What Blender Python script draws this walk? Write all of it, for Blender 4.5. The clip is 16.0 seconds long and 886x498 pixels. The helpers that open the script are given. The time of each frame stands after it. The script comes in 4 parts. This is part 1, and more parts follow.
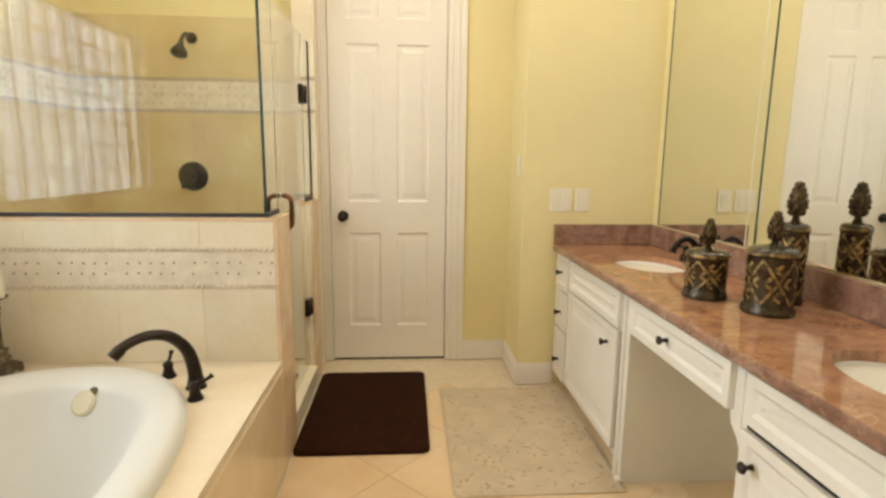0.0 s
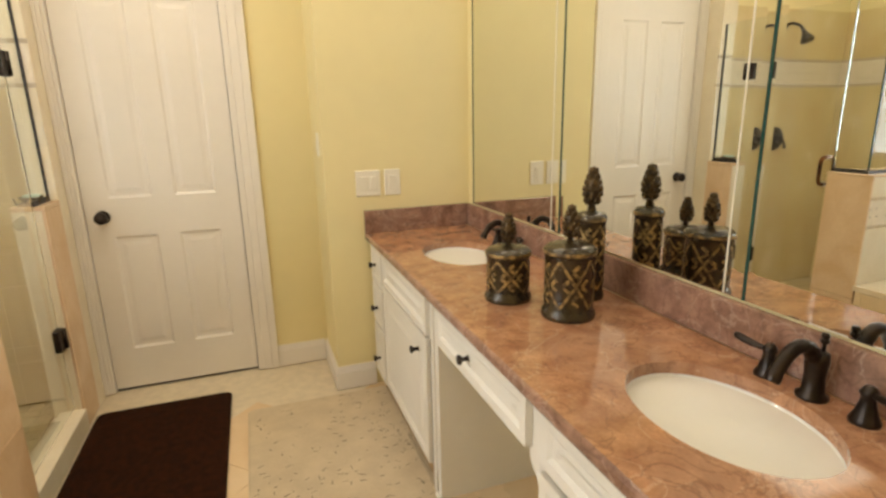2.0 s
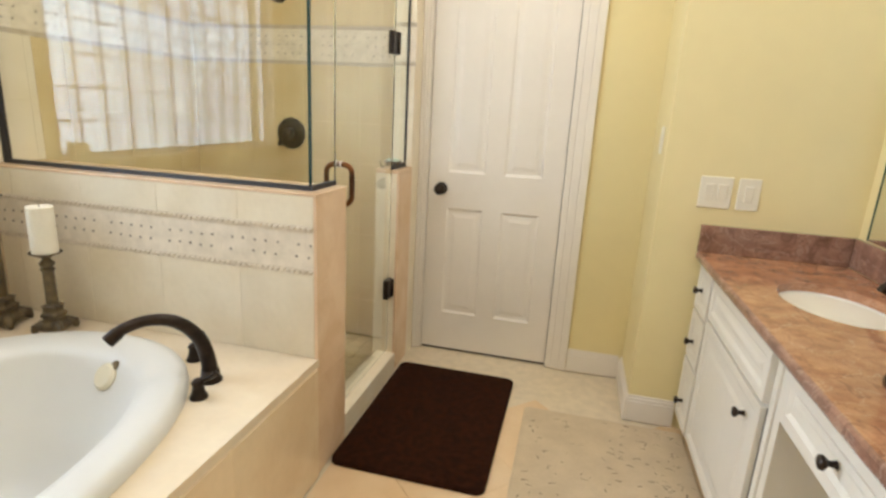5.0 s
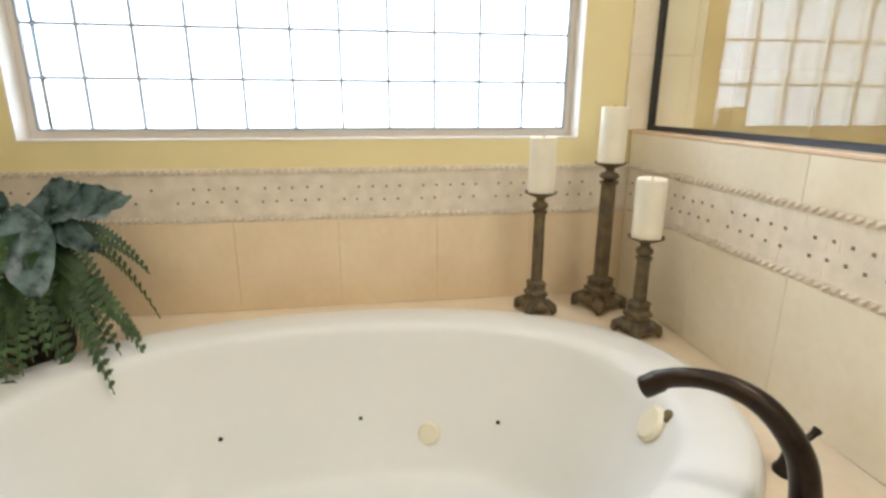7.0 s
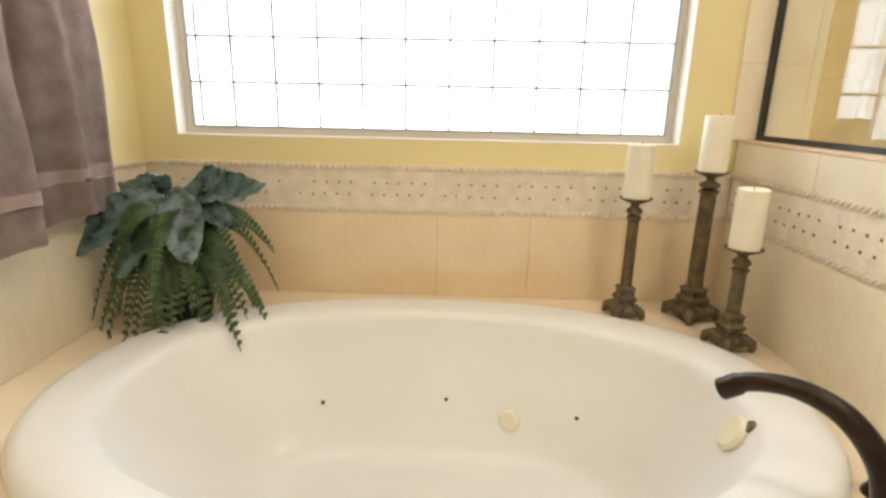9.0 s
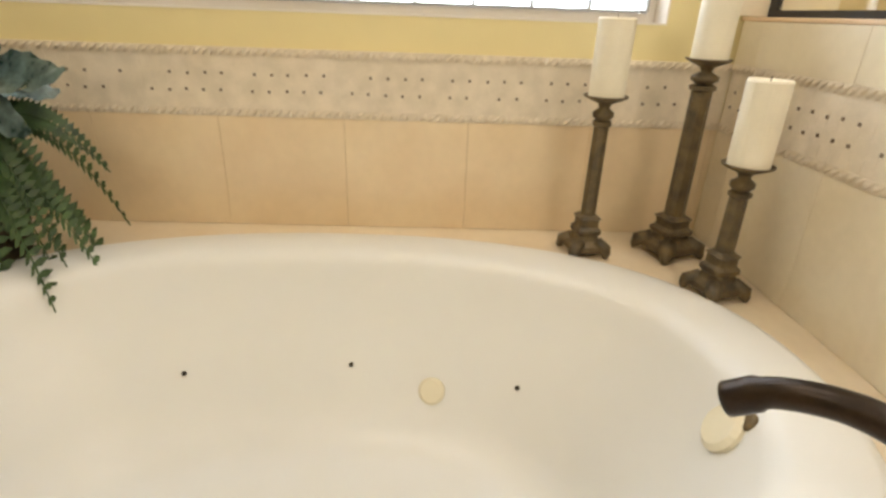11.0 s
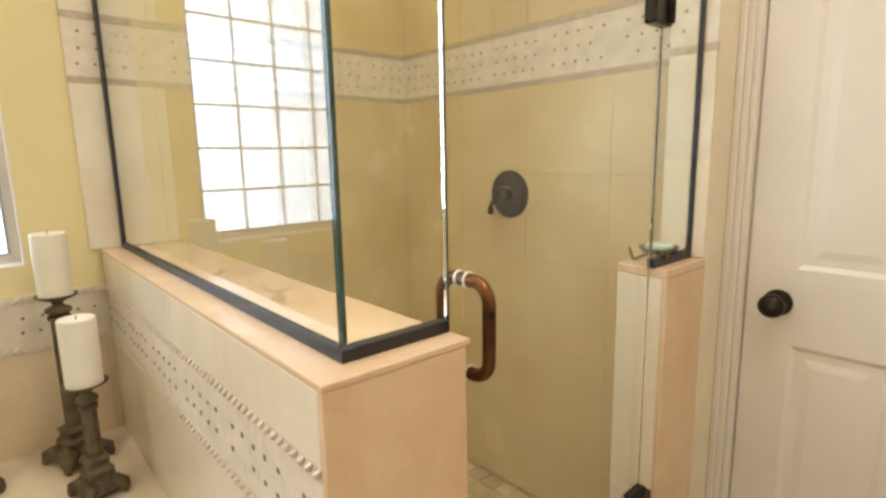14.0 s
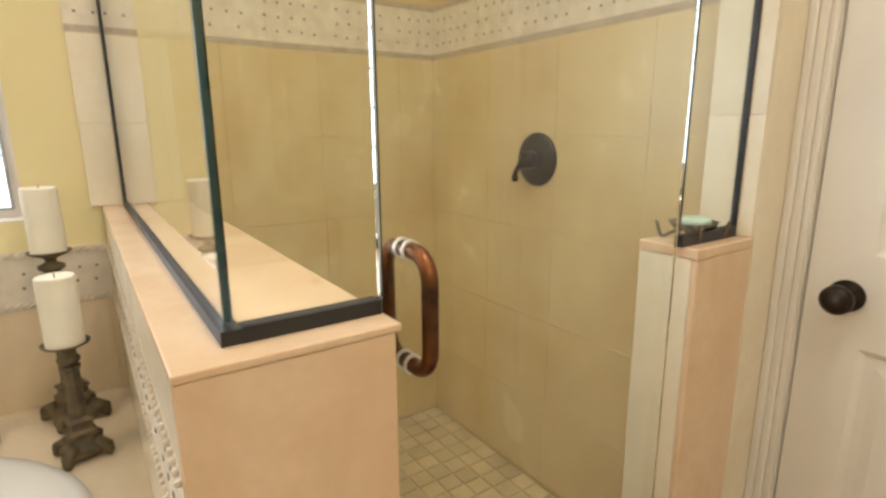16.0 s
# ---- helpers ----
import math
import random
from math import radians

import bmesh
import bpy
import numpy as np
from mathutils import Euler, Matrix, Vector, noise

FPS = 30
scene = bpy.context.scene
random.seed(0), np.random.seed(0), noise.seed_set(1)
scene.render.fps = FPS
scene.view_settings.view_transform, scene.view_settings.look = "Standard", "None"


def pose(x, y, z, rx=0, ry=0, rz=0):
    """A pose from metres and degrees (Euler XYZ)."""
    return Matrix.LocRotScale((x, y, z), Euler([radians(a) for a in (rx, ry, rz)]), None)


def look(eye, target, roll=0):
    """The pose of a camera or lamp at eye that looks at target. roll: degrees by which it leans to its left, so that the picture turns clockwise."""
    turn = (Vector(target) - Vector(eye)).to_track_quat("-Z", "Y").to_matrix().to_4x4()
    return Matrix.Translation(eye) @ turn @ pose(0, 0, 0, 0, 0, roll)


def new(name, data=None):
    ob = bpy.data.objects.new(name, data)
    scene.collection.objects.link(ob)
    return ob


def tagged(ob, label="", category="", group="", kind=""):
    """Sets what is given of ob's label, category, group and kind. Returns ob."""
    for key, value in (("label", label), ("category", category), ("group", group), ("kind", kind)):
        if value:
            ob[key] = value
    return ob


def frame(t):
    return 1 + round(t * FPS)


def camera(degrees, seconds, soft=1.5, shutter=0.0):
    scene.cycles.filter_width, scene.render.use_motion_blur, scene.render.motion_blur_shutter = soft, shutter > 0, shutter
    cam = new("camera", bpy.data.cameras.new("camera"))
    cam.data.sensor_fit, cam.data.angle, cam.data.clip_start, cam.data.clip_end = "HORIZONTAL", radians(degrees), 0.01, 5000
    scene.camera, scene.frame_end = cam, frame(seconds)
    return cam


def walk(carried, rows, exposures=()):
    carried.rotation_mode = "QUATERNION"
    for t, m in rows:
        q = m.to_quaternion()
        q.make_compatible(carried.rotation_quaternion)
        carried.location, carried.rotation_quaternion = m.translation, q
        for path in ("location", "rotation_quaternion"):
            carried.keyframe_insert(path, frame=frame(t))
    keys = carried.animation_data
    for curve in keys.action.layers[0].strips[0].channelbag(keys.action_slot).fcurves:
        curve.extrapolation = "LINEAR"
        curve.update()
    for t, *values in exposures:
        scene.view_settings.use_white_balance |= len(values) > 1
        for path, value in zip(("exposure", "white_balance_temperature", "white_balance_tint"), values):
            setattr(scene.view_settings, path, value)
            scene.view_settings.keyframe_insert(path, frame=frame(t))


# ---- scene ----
cam = camera(79.9, 16.0, soft=2.7)
PATH = [
    (0, (0.481, -3.313, 1.294), (0.613, -1.345, 0.961), 0.63),
    (0.5, (0.414, -3.261, 1.289), (0.742, -1.319, 0.945), 1.40),
    (1, (0.567, -3.180, 1.344), (0.981, -1.266, 0.940), 0.09),
    (1.5, (0.701, -3.085, 1.377), (1.224, -1.209, 0.922), -0.63),
    (2, (0.797, -3.000, 1.390), (1.446, -1.172, 0.906), -1.20),
    (2.5, (0.869, -2.944, 1.398), (1.591, -1.148, 0.898), -1.40),
    (3, (0.909, -2.900, 1.381), (1.644, -1.106, 0.890), -1.13),
    (5.5, (0.682, -2.645, 1.304), (-0.311, -0.991, 0.778), 3.56),
    (6, (0.555, -2.398, 1.249), (-0.920, -1.178, 0.669), 2.85),
    (6.5, (0.402, -2.257, 1.200), (-1.350, -1.501, 0.600), 1.58),
    (7, (0.318, -2.139, 1.151), (-1.583, -1.833, 0.611), 0.24),
    (7.5, (0.409, -2.134, 1.141), (-1.545, -2.040, 0.727), 0.20),
    (8, (0.554, -2.159, 1.164), (-1.415, -2.148, 0.812), 0.51),
    (10.5, (0.058, -2.031, 1.071), (-1.750, -2.104, 0.217), 1.47),
    (11, (0.005, -1.991, 1.043), (-1.818, -1.920, 0.225), 2.11),
    (11.5, (0.140, -2.015, 1.173), (-1.673, -1.584, 0.447), 2.63),
    (12, (0.283, -1.992, 1.252), (-1.472, -1.225, 0.674), 1.62),
    (12.5, (0.435, -1.882, 1.358), (-1.234, -0.906, 0.848), 0.19),
    (13, (0.530, -1.774, 1.360), (-1.043, -0.603, 0.964), -0.93),
    (13.5, (0.558, -1.623, 1.330), (-0.966, -0.369, 1.008), -1.24),
    (14, (0.490, -1.475, 1.315), (-0.991, -0.174, 0.975), -1.06),
    (14.5, (0.457, -1.362, 1.284), (-1.064, -0.115, 0.925), -0.84),
    (15, (0.457, -1.272, 1.276), (-1.134, -0.130, 0.873), -1.10),
    (15.5, (0.465, -1.249, 1.273), (-1.150, -0.148, 0.849), -0.84),
    (16, (0.466, -1.247, 1.272), (-1.148, -0.149, 0.837), -0.35),
]
walk(cam, [(t, look(eye, target, roll)) for t, eye, target, roll in PATH], [(0, 0.12, 6200, 6), (1.5, 0.07, 6450, 8), (3.2, 0.05, 6450, 9), (5.5, 0.2, 5450, 8), (6.2, 0.18, 5450, 8), (8.2, 0.25, 6050, 10), (10.5, 0.22, 6250, 10), (12.5, 0.2, 6000, 10), (14, 0.14, 6020, 10), (16, 0.16, 5950, 10)])

# ---- plan (metres) ----
CEIL = 2.9
XW = -1.43      # window wall
XM = 1.87       # mirror wall
YA = -3.25      # end wall of the tub alcove
YB = -4.4       # wall behind
DECK = 0.47
PW0, PW1, PWX, PWZ = -1.203, -0.967, -0.037, 1.057   # low wall between tub and shower
GY, GX = -1.139, -0.09                              # glass planes
CT = 0.83       # counter top
CX = 1.30      # counter front

# ---- world and lights ----
world = bpy.data.worlds.new("sky")
scene.world = world
world.use_nodes = True
sky = world.node_tree.nodes.new("ShaderNodeTexSky")
sky.sky_type, sky.sun_disc, sky.sun_elevation, sky.sun_rotation = "NISHITA", False, radians(45), radians(200)
world.node_tree.nodes["Background"].inputs[1].default_value = 0.1
world.node_tree.links.new(sky.outputs[0], world.node_tree.nodes["Background"].inputs[0])


def area(name, m, sx, sy, power, color):
    d = bpy.data.lights.new(name, "AREA")
    d.shape, d.size, d.size_y, d.energy, d.color = "RECTANGLE", sx, sy, power, color
    ob = new(name, d)
    ob.matrix_world = m
    return ob


# daylight in the opening of the glass block window
area("window_daylight", look((-1.66, -2.257, 1.592), (0, -2.257, 1.592)), 1.72, 1.1, 43, (0.93, 0.975, 1.0))
# warm ceiling lamps over vanity and tub; unseen fill added over mid-room and shower
for lx, ly, p, ls in ((1.45, -0.97, 4.5, 0.28), (1.45, -2.36, 4, 0.28), (0.45, -0.9, 11.5, 0.28), (0.5, -3.2, 7, 0.28), (-0.75, -0.55, 5.8, 0.75), (-0.8, -2.2, 8, 0.5)):
    area("ceiling_lamp_and_fill", look((lx, ly, CEIL - 0.03), (lx, ly, 0)), ls, ls, p, (1.0, 0.86, 0.68))

# ---- materials ----
MATS = {}


def mat(name, color, rough=0.5, metal=0.0, var=0.08, scale=6.0, bump=0.0, bscale=60.0, second=None, coat=0.0, rnd=0.0, detail=6.0, distort=0.0, spec=0.5, blend=(0.35, 0.65)):
    """A procedural surface: broad mottling, fine grain, relief and a shift from piece to piece."""
    m = bpy.data.materials.new(name)
    m.use_nodes = True
    n, l = m.node_tree.nodes, m.node_tree.links
    b = n["Principled BSDF"]
    b.inputs["Roughness"].default_value, b.inputs["Metallic"].default_value = rough, metal
    b.inputs["Coat Weight"].default_value = coat
    b.inputs["Specular IOR Level"].default_value = spec
    b.inputs["Coat Roughness"].default_value = 0.08
    tc = n.new("ShaderNodeTexCoord")
    geo = n.new("ShaderNodeNewGeometry")
    n1, n2 = n.new("ShaderNodeTexNoise"), n.new("ShaderNodeTexNoise")
    n1.inputs["Scale"].default_value, n1.inputs["Detail"].default_value = scale, detail
    n1.inputs["Distortion"].default_value = distort
    n2.inputs["Scale"].default_value, n2.inputs["Detail"].default_value = scale * 9, 4
    l.new(geo.outputs["Position"], n1.inputs["Vector"])
    l.new(geo.outputs["Position"], n2.inputs["Vector"])
    ramp = n.new("ShaderNodeValToRGB")
    c2 = second or tuple(c * (1 - var * 2) for c in color)
    ramp.color_ramp.elements[0].color, ramp.color_ramp.elements[1].color = (*c2, 1), (*color, 1)
    ramp.color_ramp.elements[0].position, ramp.color_ramp.elements[1].position = blend
    l.new(n1.outputs["Fac"], ramp.inputs["Fac"])
    hsv = n.new("ShaderNodeHueSaturation")
    l.new(ramp.outputs["Color"], hsv.inputs["Color"])
    mr = n.new("ShaderNodeMapRange")
    mr.inputs["To Min"].default_value, mr.inputs["To Max"].default_value = 1 - var, 1 + var
    l.new(n2.outputs["Fac"], mr.inputs["Value"])
    last = mr.outputs["Result"]
    if rnd:
        oi = n.new("ShaderNodeObjectInfo")
        r2 = n.new("ShaderNodeMapRange")
        r2.inputs["To Min"].default_value, r2.inputs["To Max"].default_value = 1 - rnd, 1 + rnd
        l.new(oi.outputs["Random"], r2.inputs["Value"])
        mul = n.new("ShaderNodeMath")
        mul.operation = "MULTIPLY"
        l.new(last, mul.inputs[0]), l.new(r2.outputs["Result"], mul.inputs[1])
        last = mul.outputs[0]
    l.new(last, hsv.inputs["Value"])
    l.new(hsv.outputs["Color"], b.inputs["Base Color"])
    rr = n.new("ShaderNodeMapRange")
    rr.inputs["To Min"].default_value, rr.inputs["To Max"].default_value = max(0.02, rough * 0.8), min(1, rough * 1.25)
    l.new(n1.outputs["Fac"], rr.inputs["Value"]), l.new(rr.outputs["Result"], b.inputs["Roughness"])
    if bump:
        n3 = n.new("ShaderNodeTexNoise")
        n3.inputs["Scale"].default_value, n3.inputs["Detail"].default_value = bscale, 5
        l.new(geo.outputs["Position"], n3.inputs["Vector"])
        bp = n.new("ShaderNodeBump")
        bp.inputs["Strength"].default_value, bp.inputs["Distance"].default_value = bump, 0.004
        l.new(n3.outputs["Fac"], bp.inputs["Height"]), l.new(bp.outputs["Normal"], b.inputs["Normal"])
    MATS[name] = m
    return m


YELLOW = mat("yellow_wall_paint", (0.80, 0.69, 0.375), 0.55, var=0.025, scale=1.5, bump=0.12, bscale=140)
CEILP = mat("ceiling_paint", (0.82, 0.79, 0.70), 0.8, var=0.02, bump=0.2, bscale=90)
WHITE = mat("white_satin_paint", (0.82, 0.765, 0.695), 0.32, var=0.02, scale=3, bump=0.04, bscale=40)
CABW = mat("cream_cabinet_paint", (0.80, 0.765, 0.69), 0.35, var=0.025, scale=3, bump=0.04, bscale=40)
TILE = mat("cream_marble_tile", (0.79, 0.71, 0.56), 0.22, var=0.05, scale=5, second=(0.74, 0.645, 0.48), rnd=0.04)
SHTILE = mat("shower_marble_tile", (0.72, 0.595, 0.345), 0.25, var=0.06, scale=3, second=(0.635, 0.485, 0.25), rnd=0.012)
TRAV = mat("pink_beige_marble", (0.80, 0.655, 0.445), 0.22, var=0.05, scale=4, second=(0.745, 0.58, 0.375), rnd=0.02)
DECKM = mat("cream_marble_deck", (0.79, 0.685, 0.52), 0.2, var=0.05, scale=4, second=(0.74, 0.615, 0.445))
PEACH = mat("peach_marble_slab", (0.76, 0.57, 0.385), 0.2, var=0.06, scale=6, second=(0.68, 0.475, 0.30), rnd=0.02, distort=0.5)
GROUT = mat("grout", (0.68, 0.58, 0.42), 0.8, var=0.06, scale=20)
MOSAIC = mat("mosaic_marble", (0.79, 0.70, 0.57), 0.35, var=0.06, scale=22, second=(0.68, 0.60, 0.48), bump=0.1)
LINER = mat("liner_marble", (0.76, 0.67, 0.54), 0.35, var=0.06, scale=40, second=(0.66, 0.575, 0.455), bump=0.2)
LINERD = mat("brown_liner_marble", (0.55, 0.455, 0.34), 0.35, var=0.1, scale=40, second=(0.43, 0.35, 0.26))
FINM = mat("dark_gold_finial", (0.13, 0.08, 0.03), 0.35, 0.5, var=0.4, scale=60, second=(0.035, 0.022, 0.01))
MIREDGE = mat("dark_green_mirror_edge", (0.02, 0.075, 0.065), 0.1)
DOT = mat("mosaic_dot", (0.25, 0.19, 0.14), 0.4)
FLOORT = mat("floor_stone_tile", (0.74, 0.57, 0.37), 0.25, var=0.05, scale=2.5, second=(0.67, 0.48, 0.28), rnd=0.04)
SHFLOOR = mat("shower_floor_tile", (0.58, 0.47, 0.27), 0.4, var=0.08, scale=9, rnd=0.1)
ACRYL = mat("white_acrylic", (0.71, 0.70, 0.67), 0.33, var=0.015, scale=2, coat=0.05)
BISQ = mat("bisque_plastic", (0.74, 0.68, 0.52), 0.25, var=0.02)
CERAM = mat("sink_ceramic", (0.84, 0.82, 0.78), 0.08, var=0.01, coat=0.4)
BRONZE = mat("oil_rubbed_bronze", (0.045, 0.034, 0.028), 0.3, 0.85, var=0.2, scale=25, second=(0.025, 0.02, 0.018))
COPPER = mat("worn_copper_bronze", (0.22, 0.09, 0.035), 0.28, 0.9, var=0.25, scale=14, second=(0.05, 0.03, 0.02))
BLACK = mat("black_rubber_channel", (0.018, 0.018, 0.022), 0.45, var=0.1)
MARBLE = mat("rosso_marble_counter", (0.50, 0.255, 0.135), 0.07, var=0.3, scale=16, second=(0.30, 0.14, 0.075), coat=0.25, detail=15, distort=0.3, blend=(0.32, 0.66))
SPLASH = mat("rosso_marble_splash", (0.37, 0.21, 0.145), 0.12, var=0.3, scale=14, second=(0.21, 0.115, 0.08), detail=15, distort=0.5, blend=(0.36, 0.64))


def veined(m, broad, pale, dark):
    """Broad patches of another tint, thin pale and dark veins and fine dark specks in a stone."""
    n, l = m.node_tree.nodes, m.node_tree.links
    b = n["Principled BSDF"]
    last = b.inputs["Base Color"].links[0].from_socket
    geo = n.new("ShaderNodeNewGeometry")
    for color, scale, distort, lo, hi, most, vein in ((broad, 3.5, 0.6, 0.48, 0.68, 0.6, False), (pale, 5.0, 1.6, 0.0, 0.016, 0.5, True), (dark, 9.0, 1.2, 0.0, 0.02, 0.55, True), (dark, 130.0, 0.0, 0.64, 0.72, 0.55, False)):
        t = n.new("ShaderNodeTexNoise")
        t.inputs["Scale"].default_value, t.inputs["Detail"].default_value, t.inputs["Distortion"].default_value = scale, 9, distort
        l.new(geo.outputs["Position"], t.inputs["Vector"])
        fac = t.outputs["Fac"]
        if vein:
            sub, ab = n.new("ShaderNodeMath"), n.new("ShaderNodeMath")
            sub.operation, ab.operation = "SUBTRACT", "ABSOLUTE"
            sub.inputs[1].default_value = 0.5
            l.new(fac, sub.inputs[0]), l.new(sub.outputs[0], ab.inputs[0])
            fac = ab.outputs[0]
        mr = n.new("ShaderNodeMapRange")
        mr.inputs["From Min"].default_value, mr.inputs["From Max"].default_value = lo, hi
        mr.inputs["To Min"].default_value, mr.inputs["To Max"].default_value = (most, 0.0) if vein else (0.0, most)
        l.new(fac, mr.inputs["Value"])
        mix = n.new("ShaderNodeMix")
        mix.data_type = "RGBA"
        l.new(mr.outputs["Result"], mix.inputs["Factor"])
        l.new(last, mix.inputs[6])
        mix.inputs[7].default_value = (*color, 1)
        last = mix.outputs[2]
    l.new(last, b.inputs["Base Color"])


veined(MARBLE, (0.40, 0.23, 0.15), (0.62, 0.40, 0.26), (0.16, 0.08, 0.05))
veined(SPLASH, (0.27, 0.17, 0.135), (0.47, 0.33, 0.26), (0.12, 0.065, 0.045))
MATB = mat("brown_bath_mat", (0.034, 0.0105, 0.004), 0.95, spec=0.08, var=0.25, scale=40, bump=0.9, bscale=260)
RUGM = mat("beige_rug", (0.60, 0.49, 0.34), 0.95, spec=0.1, var=0.07, scale=9, second=(0.53, 0.43, 0.30), bump=0.8, bscale=200)
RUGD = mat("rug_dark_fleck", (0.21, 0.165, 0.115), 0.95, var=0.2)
WAX = mat("ivory_wax", (0.84, 0.78, 0.64), 0.5, var=0.03, scale=12)
PATINA = mat("aged_bronze_resin", (0.16, 0.115, 0.055), 0.5, 0.25, var=0.25, scale=30, second=(0.07, 0.055, 0.035), bump=0.5, bscale=90)
DARKCAN = mat("dark_brown_lacquer", (0.06, 0.042, 0.018), 0.25, 0.2, var=0.3, scale=25, second=(0.02, 0.013, 0.008), coat=0.3)
GOLD = mat("rubbed_gold_pattern", (0.40, 0.26, 0.09), 0.45, 0.4, var=0.5, scale=55, second=(0.09, 0.06, 0.025), blend=(0.42, 0.6))
TOWEL = mat("mauve_brown_terry", (0.45, 0.345, 0.31), 0.95, spec=0.1, var=0.14, scale=18, second=(0.34, 0.255, 0.225), bump=1.0, bscale=330)
TOWELB = mat("towel_band_satin", (0.58, 0.44, 0.40), 0.7, var=0.06, scale=30, bump=0.4, bscale=300)
LEAF = mat("blue_green_leaf", (0.13, 0.19, 0.185), 0.28, var=0.3, scale=28, second=(0.025, 0.05, 0.045), bump=0.6, bscale=45, rnd=0.15)
FERN = mat("fern_green", (0.06, 0.115, 0.032), 0.5, var=0.35, scale=30, second=(0.02, 0.045, 0.012), rnd=0.2)
POTM = mat("dark_basket", (0.05, 0.035, 0.02), 0.7, var=0.3, scale=50, bump=0.8)
PLATE = mat("ivory_switch_plastic", (0.82, 0.77, 0.64), 0.3, var=0.01)
SEALM = mat("clear_seal", (0.42, 0.46, 0.46), 0.3)
SOAPM = mat("pale_green_soap", (0.45, 0.6, 0.5), 0.4)
# near-black that paints shade into gaps; also colours jets and mirror backs
DARKGAP = mat("dark_gap", (0.03, 0.025, 0.02), 0.9)
GREENEDGE = mat("green_glass_edge", (0.03, 0.075, 0.075), 0.08, var=0.1)
WHITEBEV = mat("mortar_grey", (0.40, 0.41, 0.42), 0.7, var=0.05, scale=30)


def simple(name, f):
    m = bpy.data.materials.new(name)
    m.use_nodes = True
    b = m.node_tree.nodes["Principled BSDF"]
    f(b.inputs)
    return m


def glass_in(i):
    i["Base Color"].default_value = (0.93, 0.97, 0.94, 1)
    i["Roughness"].default_value, i["IOR"].default_value, i["Transmission Weight"].default_value = 0.0, 1.45, 1.0


def block_in(i):
    i["Base Color"].default_value = (0.50, 0.515, 0.525, 1)
    i["Roughness"].default_value, i["IOR"].default_value, i["Transmission Weight"].default_value = 0.03, 1.45, 1.0


def mirror_in(i):
    i["Base Color"].default_value = (0.86, 0.88, 0.85, 1)
    i["Roughness"].default_value, i["Metallic"].default_value = 0.0, 1.0


GLASS, BLOCKG, MIRROR = simple("clear_glass", glass_in), simple("glass_block", block_in), simple("mirror_silver", mirror_in)


# ---- building helpers ----
def box(bm, x0, x1, y0, y1, z0, z1, bevel=0.0, seg=1):
    g = bmesh.ops.create_cube(bm, size=1)
    vs = g["verts"]
    for v in vs:
        v.co = Vector(((x0 + x1) / 2 + v.co.x * (x1 - x0), (y0 + y1) / 2 + v.co.y * (y1 - y0), (z0 + z1) / 2 + v.co.z * (z1 - z0)))
    if bevel:
        es = list({e for v in vs for e in v.link_edges})
        bmesh.ops.bevel(bm, geom=es, offset=bevel, segments=seg, affect="EDGES", profile=0.6)
    return bm


def B(*a, **k):
    return box(bmesh.new(), *a, **k)


def part(name, bm, material, parent=None, label="", smooth=False, kind=""):
    me = bpy.data.meshes.new(name)
    bmesh.ops.recalc_face_normals(bm, faces=bm.faces)
    bm.to_mesh(me)
    bm.free()
    me.materials.append(material)
    if smooth:
        me.shade_smooth()
    ob = new(name, me)
    if parent is not None:
        ob.parent = parent
    return tagged(ob, label=label, kind=kind)


def thing(name, label, category, at=(0, 0, 0), group="", kind=""):
    ob = new(name)
    ob.location = at
    return tagged(ob, label, category, group, kind)


def lathe(bm, profile, seg=24, at=(0, 0, 0), square=False):
    """Turns (radius, height) pairs round z; square: four-sided with cut corners."""
    rings = []
    for r, z in profile:
        ring = []
        for i in range(seg):
            a = 2 * math.pi * i / seg
            rr = r
            if square:
                rr = r / max(abs(math.cos(a)), abs(math.sin(a))) * 0.92 if r else 0
                rr = min(rr, r * 1.2)
            ring.append(bm.verts.new((at[0] + rr * math.cos(a), at[1] + rr * math.sin(a), at[2] + z)))
        rings.append(ring)
    for a, b in zip(rings, rings[1:]):
        for i in range(seg):
            bm.faces.new((a[i], a[(i + 1) % seg], b[(i + 1) % seg], b[i]))
    bm.faces.new(rings[0][::-1]), bm.faces.new(rings[-1])
    return bm


def tube(bm, pts, radii, seg=12, closed=False):
    pts = [Vector(p) for p in pts]
    if not hasattr(radii, "__len__"):
        radii = [radii] * len(pts)
    rings, up, n = [], None, len(pts)
    for i, p in enumerate(pts):
        if closed:
            d = (pts[(i + 1) % n] - pts[i - 1]).normalized()
        else:
            d = (pts[min(i + 1, n - 1)] - pts[max(i - 1, 0)]).normalized()
        if up is None:
            up = Vector((0, 0, 1)) if abs(d.z) < 0.9 else Vector((1, 0, 0))
        side = d.cross(up).normalized()
        up = side.cross(d).normalized()
        rings.append([bm.verts.new(p + radii[i] * (math.cos(a) * side + math.sin(a) * up)) for a in (2 * math.pi * k / seg for k in range(seg))])
    pairs = list(zip(rings, rings[1:])) + ([(rings[-1], rings[0])] if closed else [])
    for a, b in pairs:
        for k in range(seg):
            bm.faces.new((a[k], a[(k + 1) % seg], b[(k + 1) % seg], b[k]))
    if not closed:
        bm.faces.new(rings[0][::-1]), bm.faces.new(rings[-1])
    return bm


